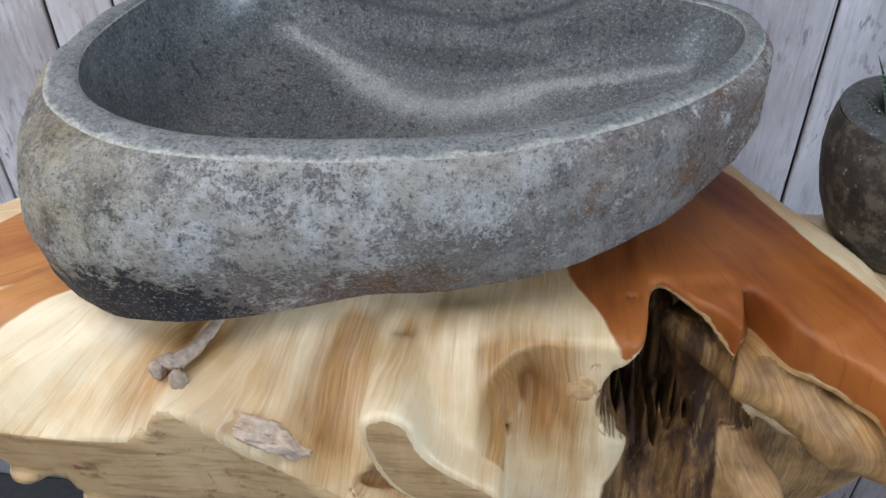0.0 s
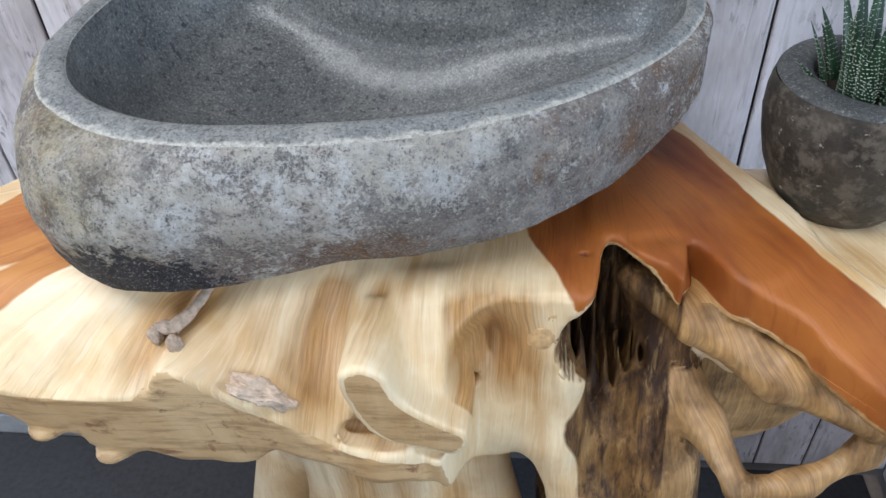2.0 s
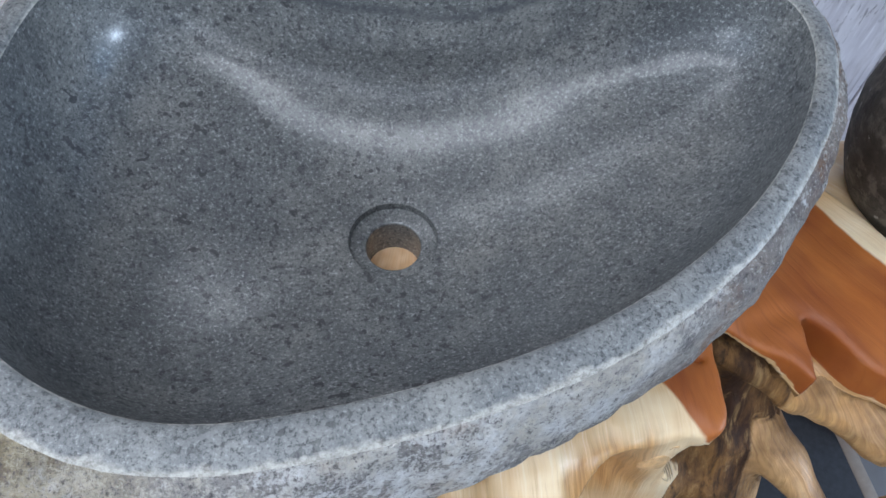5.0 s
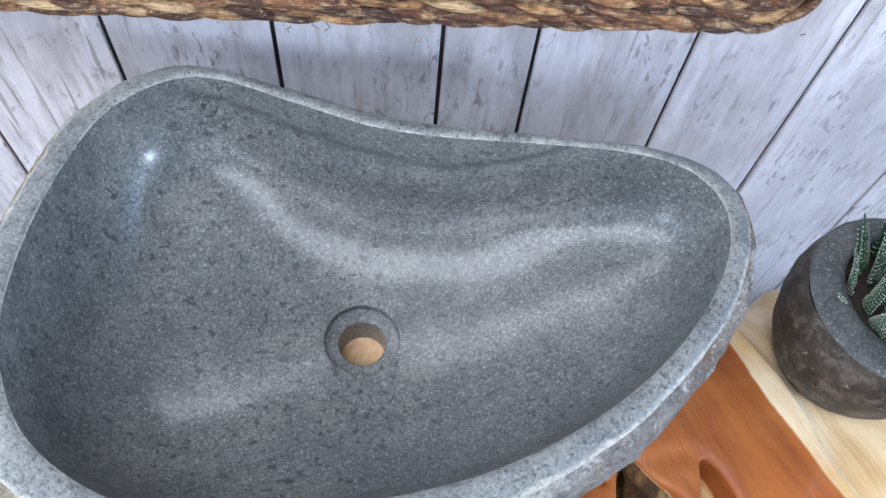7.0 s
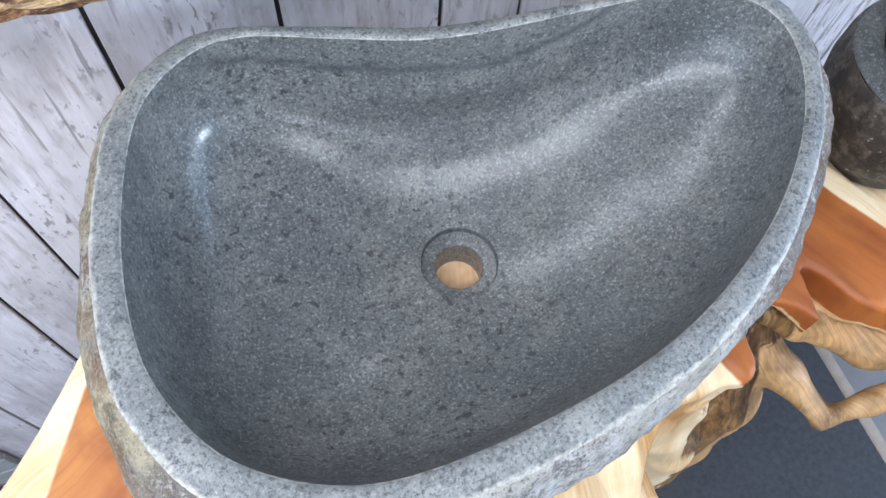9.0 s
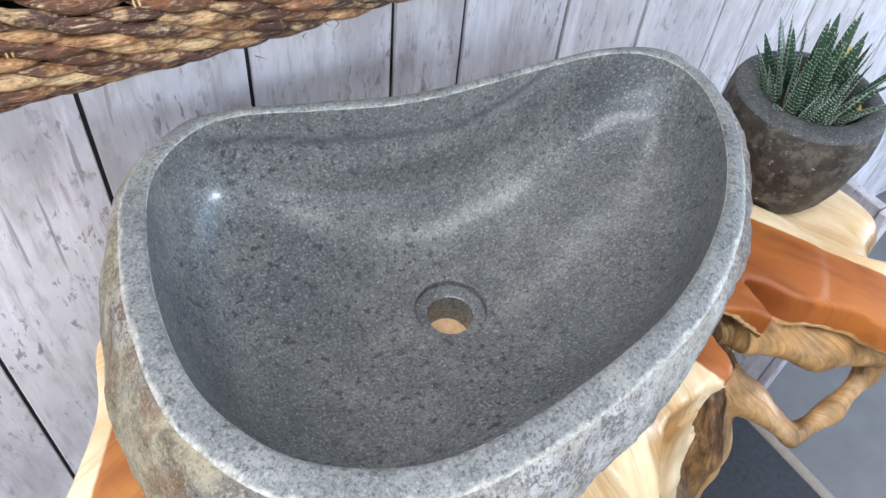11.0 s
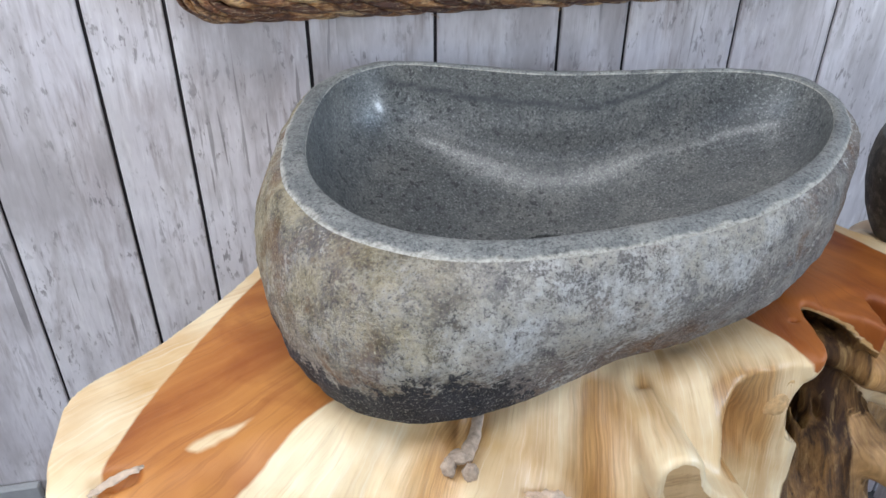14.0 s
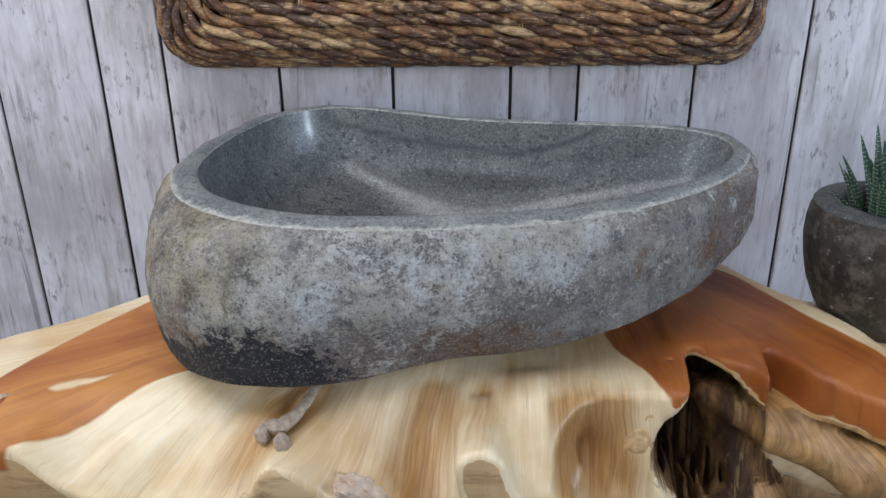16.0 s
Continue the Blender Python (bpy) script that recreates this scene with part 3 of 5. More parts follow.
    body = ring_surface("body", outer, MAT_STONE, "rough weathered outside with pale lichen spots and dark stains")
    masks = {"stain": [], "lichen": [], "ochre": []}
    for v in body.data.vertices:
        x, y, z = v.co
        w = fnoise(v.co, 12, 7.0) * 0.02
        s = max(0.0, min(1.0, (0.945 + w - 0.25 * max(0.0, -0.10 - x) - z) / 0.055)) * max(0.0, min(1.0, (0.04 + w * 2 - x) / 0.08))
        # fainter dark band along the whole foot
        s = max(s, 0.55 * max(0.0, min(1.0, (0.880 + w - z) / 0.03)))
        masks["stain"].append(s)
        masks["lichen"].append(max(0.0, min(1.0, (z - 0.872 - 0.06 * max(0.0, x - 0.1) / 0.2) / 0.05)) * max(0.25, min(1.0, (0.34 - x) / 0.15)) * max(0.45, min(1.0, (x + 0.20) / 0.10)))
        masks["ochre"].append(max(0.15, min(1.0, (-0.02 - x) / 0.10)) * max(0.0, min(1.0, (z - 0.86) / 0.06)))
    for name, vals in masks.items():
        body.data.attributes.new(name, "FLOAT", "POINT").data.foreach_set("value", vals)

    edge_out = outer[0]
    rim = [edge_out]
    for f, up in ((0.90, 0.0016), (0.72, 0.0030), (0.45, 0.0035), (0.18, 0.0032), (0.05, 0.0020), (0.0, 0.0)):
        ring = []
        for k in range(NT):
            th = TH[k]
            a, r0 = edge_out[k], R_IN[k]
            b = Vector((DRAIN[0] + UX[k] * r0, DRAIN[1] + UY[k] * r0, 0))
            b.z = rim_z(b.x, b.y) - 0.001
            p = b.lerp(a, f)
            p.z += up + (0.0008 + 0.0012 * f) * fnoise(p, 30, 9.0) * (f > 0)
            ring.append(p)
        rim.append(ring)
    rim_ob = ring_surface("rim", rim, MAT_RIM, "honed flat stone rim")
    worn = [q for q in (1.0, 0.62, 0.22, 0.0, 0.0, 0.35, 0.8) for k in range(NT)]
    rim_ob.data.attributes.new("worn", "FLOAT", "POINT").data.foreach_set("value", worn)

    # polished bowl, from the rim edge down to the drain recess
    fs = [1.0, 0.996, 0.992, 0.988, 0.983, 0.977, 0.970, 0.962, 0.953, 0.943, 0.932, 0.920, 0.907, 0.893, 0.878, 0.86, 0.84, 0.81, 0.77, 0.72, 0.66, 0.60, 0.54, 0.47, 0.40, 0.33, 0.26, 0.19, 0.12, 0.06, 0.0]
    dish = catmull([(0.0, 0.0), (0.22, 0.055), (0.45, 0.155), (0.62, 0.280), (0.75, 0.375), (0.83, 0.455), (0.89, 0.55), (0.945, 0.68), (0.98, 0.84), (1.0, 1.0)], 8, False)
    trough = catmull([(0.0, 0.0), (0.22, 0.045), (0.45, 0.105), (0.65, 0.160), (0.79, 0.280), (0.87, 0.42), (0.945, 0.62), (0.98, 0.82), (1.0, 1.0)], 8, False)
    bowl = []
    for f in fs:
        g_dish = float(np.interp(f, dish[:, 0], dish[:, 1]))
        g_trough = float(np.interp(f, trough[:, 0], trough[:, 1]))
        ring = []
        for k in range(NT):
            turn = math.degrees(TH[k])
            deep = min(1.0, max(0.0, (turn - 138) / 40 if turn > 0 else (-112 - turn) / 42))
            g = g_dish + (g_trough - g_dish) * deep * deep * (3 - 2 * deep)
            r0 = 0.0345
            full = R_ROUND[k] + (R_IN[k] - R_ROUND[k]) * min(1.0, f / 0.9) ** 2.5
            r = r0 + (full - r0) * f
            x, y = DRAIN[0] + UX[k] * r, DRAIN[1] + UY[k] * r
            xt, yt = DRAIN[0] + UX[k] * R_IN[k], DRAIN[1] + UY[k] * R_IN[k]
            zt = rim_z(xt, yt) - 0.001
            z = 0.858 + (zt - 0.858) * g
            ring.append(Vector((x, y, z + 0.0008 * fnoise((x, y, z), 14, 3.0) * (f < 1))))
        bowl.append(ring)
    for i in range(4):  # ease the profile between the rings
        for a in range(1, len(bowl) - 1):
            for k in range(NT):
                bowl[a][k].z = 0.5 * bowl[a][k].z + 0.25 * (bowl[a - 1][k].z + bowl[a + 1][k].z) if a > 12 else bowl[a][k].z
    bowl_ob = ring_surface("bowl", bowl, MAT_BOWL, "smoothly polished dark grey speckled bowl")
    # dark layer of the stone, cut by the back of the bowl
    vein = []
    for v in bowl_ob.data.vertices:
        x, y, z = v.co
        level = 0.967 + (0.6 if x < 0.14 else 2.5) * (x - 0.14) ** 2
        back = min(1.0, max(0.0, (y + 0.17) / 0.03)) * min(1.0, max(0.0, (0.30 - x) / 0.06)) * min(1.0, max(0.0, (x + 0.11) / 0.06))
        vein.append(back * math.exp(-((z - level - 0.004 * fnoise(v.co, 16, 5.0)) / 0.0036) ** 2) + 0.22 * back * min(1.0, max(0.0, (z - level) / 0.012)))
    bowl_ob.data.attributes.new("vein", "FLOAT", "POINT").data.foreach_set("value", vein)

    drain = []
    for r, z in ((0.0345, None), (0.0341, 0.8575), (0.0339, 0.8565), (0.0338, 0.8515), (0.0334, 0.8508), (0.026, 0.8494), (0.0226, 0.8486), (0.0217, 0.8480), (0.0212, 0.8468), (0.0210, 0.834), (0.0212, 0.8135)):
        drain.append([Vector((DRAIN[0] + UX[k] * r, DRAIN[1] + UY[k] * r, bowl[-1][k].z if z is None else z)) for k in range(NT)])
    recess = ring_surface("drain_recess", drain, MAT_BOWL, "round stepped drain hole cut in the stone")
    recess.data.polygons.foreach_set("use_smooth", [False] * len(recess.data.polygons))


basin()


# ---- the teak root console, sculpted as a solid ----
GX0, GX1, GY0, GY1, GZ0, GZ1, H = -0.46, 0.70, -0.57, -0.02, 0.0, 0.87, 0.0042
gx = np.arange(GX0, GX1, H, dtype=np.float32)
gy = np.arange(GY0, GY1, H, dtype=np.float32)
gz = np.arange(GZ0, GZ1, H, dtype=np.float32)
AX, AY, AZ = np.meshgrid(gx, gy, gz, indexing="ij")
PX, PY = np.meshgrid(gx, gy, indexing="ij")


def smin(a, b, k):
    h = np.clip(0.5 + 0.5 * (b - a) / k, 0, 1)
    return b + (a - b) * h - k * h * (1 - h)


def smax(a, b, k):
    return -smin(-a, -b, k)


def poly2d(points, X, Y):
    """Signed distance to a closed outline in the plan."""
    pts = np.array(points, np.float32)
    d = np.full(X.shape, 1e9, np.float32)
    inside = np.zeros(X.shape, bool)
    n = len(pts)
    for i in range(n):
        ax, ay = pts[i]
        bx, by = pts[(i + 1) % n]
        ex, ey = bx - ax, by - ay
        wx, wy = X - ax, Y - ay
        t = np.clip((wx * ex + wy * ey) / (ex * ex + ey * ey + 1e-12), 0, 1)
        d = np.minimum(d, np.hypot(wx - ex * t, wy - ey * t))
        c = ((ay <= Y) & (by > Y)) | ((by <= Y) & (ay > Y))
        with np.errstate(divide="ignore", invalid="ignore"):
            xi = ax + (Y - ay) * ex / (ey if abs(ey) > 1e-9 else 1e-9)
        inside ^= c & (X < xi)
    return np.where(inside, -d, d)


def limb(points, radii, k=0.02):
    """Distance to a chain of tapered rounds."""
    d = None
    for (p, q), (ra, rb) in zip(zip(points[:-1], points[1:]), zip(radii[:-1], radii[1:])):
        p, q = np.array(p, np.float32), np.array(q, np.float32)
        e = q - p
        L = float(e @ e)
        t = np.clip(((AX - p[0]) * e[0] + (AY - p[1]) * e[1] + (AZ - p[2]) * e[2]) / L, 0, 1)
        dd = np.sqrt((AX - p[0] - e[0] * t) ** 2 + (AY - p[1] - e[1] * t) ** 2 + (AZ - p[2] - e[2] * t) ** 2) - (ra + (rb - ra) * t)
        d = dd if d is None else smin(d, dd, k)
    return d


def blob(c, r):
    c, r = np.array(c, np.float32), np.array(r, np.float32)
    q = np.sqrt(((AX - c[0]) / r[0]) ** 2 + ((AY - c[1]) / r[1]) ** 2 + ((AZ - c[2]) / r[2]) ** 2)
    return (q - 1) * float(r.min())


def bell(v, at, width):
    return np.exp(-((v - at) / width) ** 2)


def grain_line(x, y):
    """The fibres fan out from under the basin: a number that stays the same along each of them."""
    fan = 0.15 - 0.40 * np.arctan2(0.15 - x, -0.05 - y)
    across = 0.894 * x + 0.447 * y + 0.16
    return np.where(x > 0.34, across, np.where(x < 0.15, fan, x))


# height of the front edge of the sapwood, and of the lower edge of the sawn face, along the front
EDGE_TOP = np.array([(-0.42, 0.800), (-0.35, 0.806), (-0.31, 0.814), (-0.28, 0.806), (-0.25, 0.780), (-0.235, 0.769), (-0.19, 0.764), (-0.143, 0.762), (-0.105, 0.764), (-0.088, 0.782), (-0.080, 0.802), (-0.069, 0.808),
                     (-0.042, 0.786), (-0.010, 0.751), (0.026, 0.730), (0.064, 0.707), (0.103, 0.694), (0.145, 0.686), (0.20, 0.683), (0.32, 0.683)])
EDGE_LOW = np.array([(-0.42, 0.76), (-0.30, 0.737), (-0.234, 0.712), (-0.212, 0.694), (-0.180, 0.689), (-0.172, 0.662), (-0.155, 0.651), (-0.121, 0.658), (-0.097, 0.649), (-0.05, 0.640), (-0.016, 0.648), (0.007, 0.667),
                     (0.049, 0.665), (0.091, 0.649), (0.161, 0.640), (0.180, 0.625), (0.20, 0.595), (0.25, 0.580), (0.29, 0.580), (0.32, 0.66), (0.60, 0.705)])


def console_solid():
    # slab: flat sawn top, front apron of pale sapwood that falls away in folds, sawn front face
    top = catmull([(-0.386, -0.328), (-0.318, -0.272), (-0.235, -0.168), (-0.195, -0.075), (-0.05, -0.05), (0.20, -0.05), (0.38, -0.10), (0.425, -0.18), (0.47, -0.26), (0.50, -0.33), (0.45, -0.392),
                   (0.424, -0.388), (0.406, -0.355), (0.387, -0.340), (0.382, -0.368), (0.376, -0.392), (0.365, -0.374), (0.340, -0.357), (0.327, -0.341), (0.318, -0.332), (0.309, -0.352), (0.304, -0.384), (0.298, -0.410), (0.284, -0.418), (0.266, -0.412), (0.245, -0.415), (0.215, -0.420), (0.185, -0.448), (0.155, -0.486), (0.10, -0.496),
                   (0.0, -0.492), (-0.12, -0.496), (-0.20, -0.498), (-0.25, -0.494), (-0.310, -0.487), (-0.355, -0.492), (-0.382, -0.480), (-0.392, -0.430), (-0.394, -0.380)], 5)
    plan = poly2d(top, PX, PY)[:, :, None]
    line = grain_line(PX, PY)
    lip = np.interp(PX, EDGE_TOP[:, 0], EDGE_TOP[:, 1])
    start = -0.378 - 0.10 * np.clip(-PX, 0, 0.4)
    s = np.clip((start - PY) / (0.492 + start), 0, 1) * np.clip((0.31 - PX) / 0.03, 0, 1)
    power = 1.5 + 1.1 * np.clip((PX + 0.02) / 0.08, 0, 1)
    height = 0.8285 - (0.8285 - lip) * s ** power
    # valleys and ridges that run with the fibres
    fold = -0.018 * bell(line, 0.062, 0.022) - 0.006 * bell(line, 0.106, 0.009) - 0.013 * bell(line, -0.046, 0.015) + 0.006 * bell(line, 0.000, 0.018) + 0.007 * bell(line, 0.088, 0.008)
    fold += 0.013 * bell(line, 0.160, 0.020) - 0.004 * bell(line, -0.10, 0.020) + 0.004 * bell(line, -0.16, 0.03)
    fold += 0.0022 * np.sin(line * 150 + 3 * np.sin(PY * 18 + PX * 9)) * np.sin(line * 47 + 1) + 0.0012 * np.sin(line * 390 + 1.0 + 3 * np.sin(PY * 31)) * np.sin(line * 83)
    height += fold * np.clip(s * 3.2, 0, 1)
    height = height[:, :, None]
    # the face under the basin's front right is set back in folds: a pale ridge, a tan hollow, a knotted lip
    steep = np.clip((0.828 - AZ) / 0.075, 0, 1) * np.clip((AX - 0.13) / 0.03, 0, 1) * np.clip((0.30 - AX) / 0.02, 0, 1)
    bend = AX + 0.15 * (AZ - 0.76)
    folds = steep * (-0.010 * bell(bend, 0.156, 0.016) + 0.036 * bell(bend, 0.207, 0.026) - 0.005 * bell(bend, 0.264, 0.012) + 0.0015 * np.sin(bend * 260 + 4 * AZ))
    zlow = np.interp(PX, EDGE_LOW[:, 0], EDGE_LOW[:, 1])[:, :, None] + 0.05 * np.clip((AY + 0.44) / 0.2, 0, 1) + 0.003 * np.sin(AX * 97 + 1)
    under = np.clip((0.775 - AZ) / 0.12, 0, 1) * 0.014 * np.clip((0.1 - AX) / 0.1, 0, 1)
    slab = smax(smax(plan + folds + under, AZ - height, 0.004), zlow - AZ, 0.012)
    return slab


solid = console_solid()
# orange bridge and the tongue that runs to the front right
tongue = smax(poly2d(catmull([(0.36, -0.10), (0.43, -0.17), (0.475, -0.27), (0.53, -0.375), (0.60, -0.44), (0.645, -0.50), (0.60, -0.535), (0.53, -0.50), (0.484, -0.455), (0.470, -0.430), (0.424, -0.390), (0.406, -0.346), (0.38, -0.325), (0.30, -0.315)], 6), PX, PY)[:, :, None],
              np.abs(AZ - (0.8065 - 1.5 * np.clip(-0.365 - AY, 0, 1) ** 2)) - 0.022, 0.005)
solid = smin(solid, tongue, 0.012)
# pale bulge that carries the pot
bulge = smin(blob((0.525, -0.265, 0.768), (0.105, 0.115, 0.062)), blob((0.595, -0.290, 0.762), (0.062, 0.085, 0.050)), 0.03)
bulge = smax(bulge - 0.004 * np.sin(AX * 60 + AY * 35), AZ - 0.826 + 0.020 * np.clip((AX - 0.48) / 0.03, 0, 1) + 0.12 * np.clip(AX - 0.57, 0, 1), 0.012)
solid = smin(solid, bulge, 0.02)
# hollow under the bridge
cave = smin(smin(blob((0.325, -0.40, 0.760), (0.056, 0.235, 0.060)), blob((0.330, -0.26, 0.700), (0.048, 0.12, 0.085)), 0.03), blob((0.415, -0.45, 0.705), (0.085, 0.115, 0.085)), 0.03)
solid = smax(solid, -cave, 0.003)
bark_d = np.full(AX.shape, 1.0, np.float32)


def add(d, k=0.02, bark=False):
    global solid, bark_d
    solid = smin(solid, d, k)
    if bark:
        bark_d = np.minimum(bark_d, d)


# torn brown wood inside the hollow
add(blob((0.345, -0.125, 0.60), (0.13, 0.075, 0.20)), 0.02, True)
add(limb([(0.335, -0.215, 0.66), (0.335, -0.25, 0.50), (0.34, -0.30, 0.20)], [0.045, 0.075, 0.07]), 0.02, True)
add(blob((0.460, -0.300, 0.625), (0.130, 0.030, 0.145)), 0.02)
add(limb([(0.316, -0.330, 0.655), (0.322, -0.355, 0.60), (0.335, -0.385, 0.50), (0.34, -0.41, 0.36)], [0.026, 0.034, 0.040, 0.045]), 0.012, True)
for x0, y0, z0, x1, y1, r0 in ((0.284, -0.325, 0.770, 0.290, -0.395, 0.010), (0.297, -0.268, 0.790, 0.300, -0.372, 0.011), (0.312, -0.325, 0.700, 0.310, -0.385, 0.009), (0.326, -0.345, 0.675, 0.324, -0.392, 0.010),
                               (0.340, -0.335, 0.690, 0.338, -0.388, 0.009), (0.354, -0.318, 0.735, 0.350, -0.390, 0.010), (0.368, -0.322, 0.750, 0.364, -0.396, 0.011), (0.334, -0.215, 0.800, 0.336, -0.30, 0.014)):
    add(limb([(x0, y0, z0), (x0 + 0.004, 0.6 * y0 + 0.4 * y1, 0.6 * z0 + 0.4 * 0.60), (x1, y1, 0.60), (0.6 * x1 + 0.134, y1 - 0.022, 0.47)], [r0 * 0.7, r0, r0 * 1.25, r0 * 1.3]), 0.003, True)
add(limb([(0.385, -0.335, 0.750), (0.397, -0.352, 0.69), (0.407, -0.380, 0.63), (0.415, -0.402, 0.50)], [0.012, 0.014, 0.016, 0.022]), 0.006, True)
add(limb([(0.283, -0.345, 0.762), (0.286, -0.372, 0.70), (0.298, -0.395, 0.63)], [0.010, 0.012, 0.013]), 0.004, True)
add(limb([(0.372, -0.350, 0.817), (0.377, -0.362, 0.800), (0.374, -0.366, 0.786)], [0.013, 0.009, 0.004]), 0.006)
for x0, y0, z0 in ((0.290, -0.345, 0.735), (0.305, -0.320, 0.715), (0.320, -0.335, 0.720), (0.333, -0.325, 0.700), (0.347, -0.330, 0.690), (0.361, -0.330, 0.700)):
    solid = smax(solid, -blob((x0, y0, z0), (0.0052, 0.075, 0.075)), 0.002)
# arm under the bridge, the web and the ring
add(limb([(0.345, -0.330, 0.772), (0.405, -0.365, 0.757), (0.47, -0.415, 0.742), (0.545, -0.46, 0.734)], [0.016, 0.024, 0.026, 0.02]), 0.008)
add(limb([(0.352, -0.322, 0.765), (0.385, -0.338, 0.70), (0.420, -0.405, 0.650), (0.448, -0.462, 0.624)], [0.020, 0.021, 0.018, 0.013]), 0.008)
add(limb([(0.448, -0.462, 0.622), (0.50, -0.468, 0.645), (0.545, -0.462, 0.69), (0.555, -0.455, 0.745)], [0.013, 0.011, 0.011, 0.016]), 0.008)
web = smax(limb([(0.385, -0.30, 0.735), (0.46, -0.35, 0.715), (0.555, -0.42, 0.725)], [0.045, 0.034, 0.03]), -limb([(0.445, -0.395, 0.728), (0.53, -0.445, 0.725)], [0.010, 0.009]), 0.006)
add(web, 0.012)
# legs and roots below
add(limb([(0.05, -0.30, 0.70), (0.06, -0.33, 0.45), (0.02, -0.36, 0.20), (-0.02, -0.40, 0.0)], [0.13, 0.085, 0.08, 0.09]), 0.05)
add(limb([(0.245, -0.385, 0.70), (0.268, -0.405, 0.62), (0.305, -0.42, 0.52), (0.32, -0.40, 0.30), (0.36, -0.42, 0.0)], [0.03, 0.026, 0.028, 0.045, 0.06]), 0.03)
add(limb([(0.375, -0.375, 0.65), (0.385, -0.40, 0.56), (0.40, -0.40, 0.35), (0.46, -0.38, 0.0)], [0.02, 0.03, 0.04, 0.05]), 0.03)
add(limb([(0.17, -0.33, 0.70), (0.185, -0.34, 0.50), (0.22, -0.36, 0.30), (0.27, -0.40, 0.0)], [0.045, 0.038, 0.045, 0.055]), 0.02)
add(limb([(0.10, -0.40, 0.69), (0.105, -0.385, 0.55), (0.13, -0.37, 0.35), (0.20, -0.40, 0.0)], [0.045, 0.034, 0.040, 0.05]), 0.02)
add(limb([(-0.02, -0.15, 0.70), (-0.10, -0.14, 0.3), (-0.18, -0.12, 0.0)], [0.10, 0.07, 0.07]), 0.05)
# sawn tongue that stands proud of the front, small knots and the burl
TONGUE = catmull([(0.089, 0.806), (0.096, 0.818), (0.111, 0.822), (0.126, 0.812), (0.134, 0.788), (0.146, 0.770), (0.169, 0.752), (0.190, 0.738), (0.192, 0.722), (0.178, 0.706), (0.150, 0.714), (0.126, 0.720), (0.107, 0.740), (0.094, 0.774)], 5)
ZX, ZZ = np.meshgrid(gx, gz, indexing="ij")
stub = smax(poly2d(TONGUE, ZX, ZZ)[:, None, :] - 0.002, np.abs(AY + 0.460) - 0.043 + 0.06 * np.clip(0.80 - AZ, 0, 0.12), 0.004)
add(stub, 0.010)
solid = smax(solid, -limb([(0.080, -0.462, 0.700), (0.135, -0.458, 0.693)], [0.010, 0.008]), 0.002)
# pale rounded lumps under the sawn edge
add(blob((-0.214, -0.478, 0.697), (0.018, 0.020, 0.010)), 0.006)
add(blob((-0.162, -0.474, 0.658), (0.018, 0.020, 0.009)), 0.006)
add(blob((0.212, -0.395, 0.640), (0.045, 0.030, 0.065)), 0.02)
add(blob((0.256, -0.402, 0.752), (0.016, 0.014, 0.026)), 0.012)
add(blob((0.268, -0.398, 0.790), (0.012, 0.012, 0.014)), 0.01)
solid = smax(solid, -limb([(0.076, -0.482, 0.704), (0.094, -0.480, 0.714), (0.116, -0.478, 0.706), (0.142, -0.480, 0.698)], [0.004, 0.013, 0.011, 0.004]), 0.002)
solid = smax(solid, -limb([(0.149, -0.484, 0.696), (0.162, -0.480, 0.698), (0.176, -0.476, 0.700)], [0.005, 0.010, 0.009]), 0.002)
solid = smax(solid, -blob((-0.090, -0.503, 0.700), (0.026, 0.012, 0.012)), 0.004)
solid = smax(solid, -blob((-0.068, -0.503, 0.687), (0.014, 0.012, 0.008)), 0.003)
# shallow dish under the drain
solid = smax(solid, -blob((0.081, -0.236, 0.8285), (0.06, 0.06, 0.0165)), 0.002)
# broken pocket beside the burl
solid = smax(solid, -blob((0.020, -0.495, 0.738), (0.010, 0.012, 0.007)), 0.002)
solid = smax(solid, -blob((0.293, -0.360, 0.832), (0.006, 0.004, 0.012)), 0.002)
solid = smax(solid, -blob((0.190, -0.408, 0.708), (0.0065, 0.030, 0.0065)), 0.003)
solid = smax(solid, -blob((-0.338, -0.437, 0.826), (0.020, 0.009, 0.012)), 0.004)
solid = smax(solid, -blob((0.571, -0.424, 0.790), (0.009, 0.006, 0.02)), 0.004)


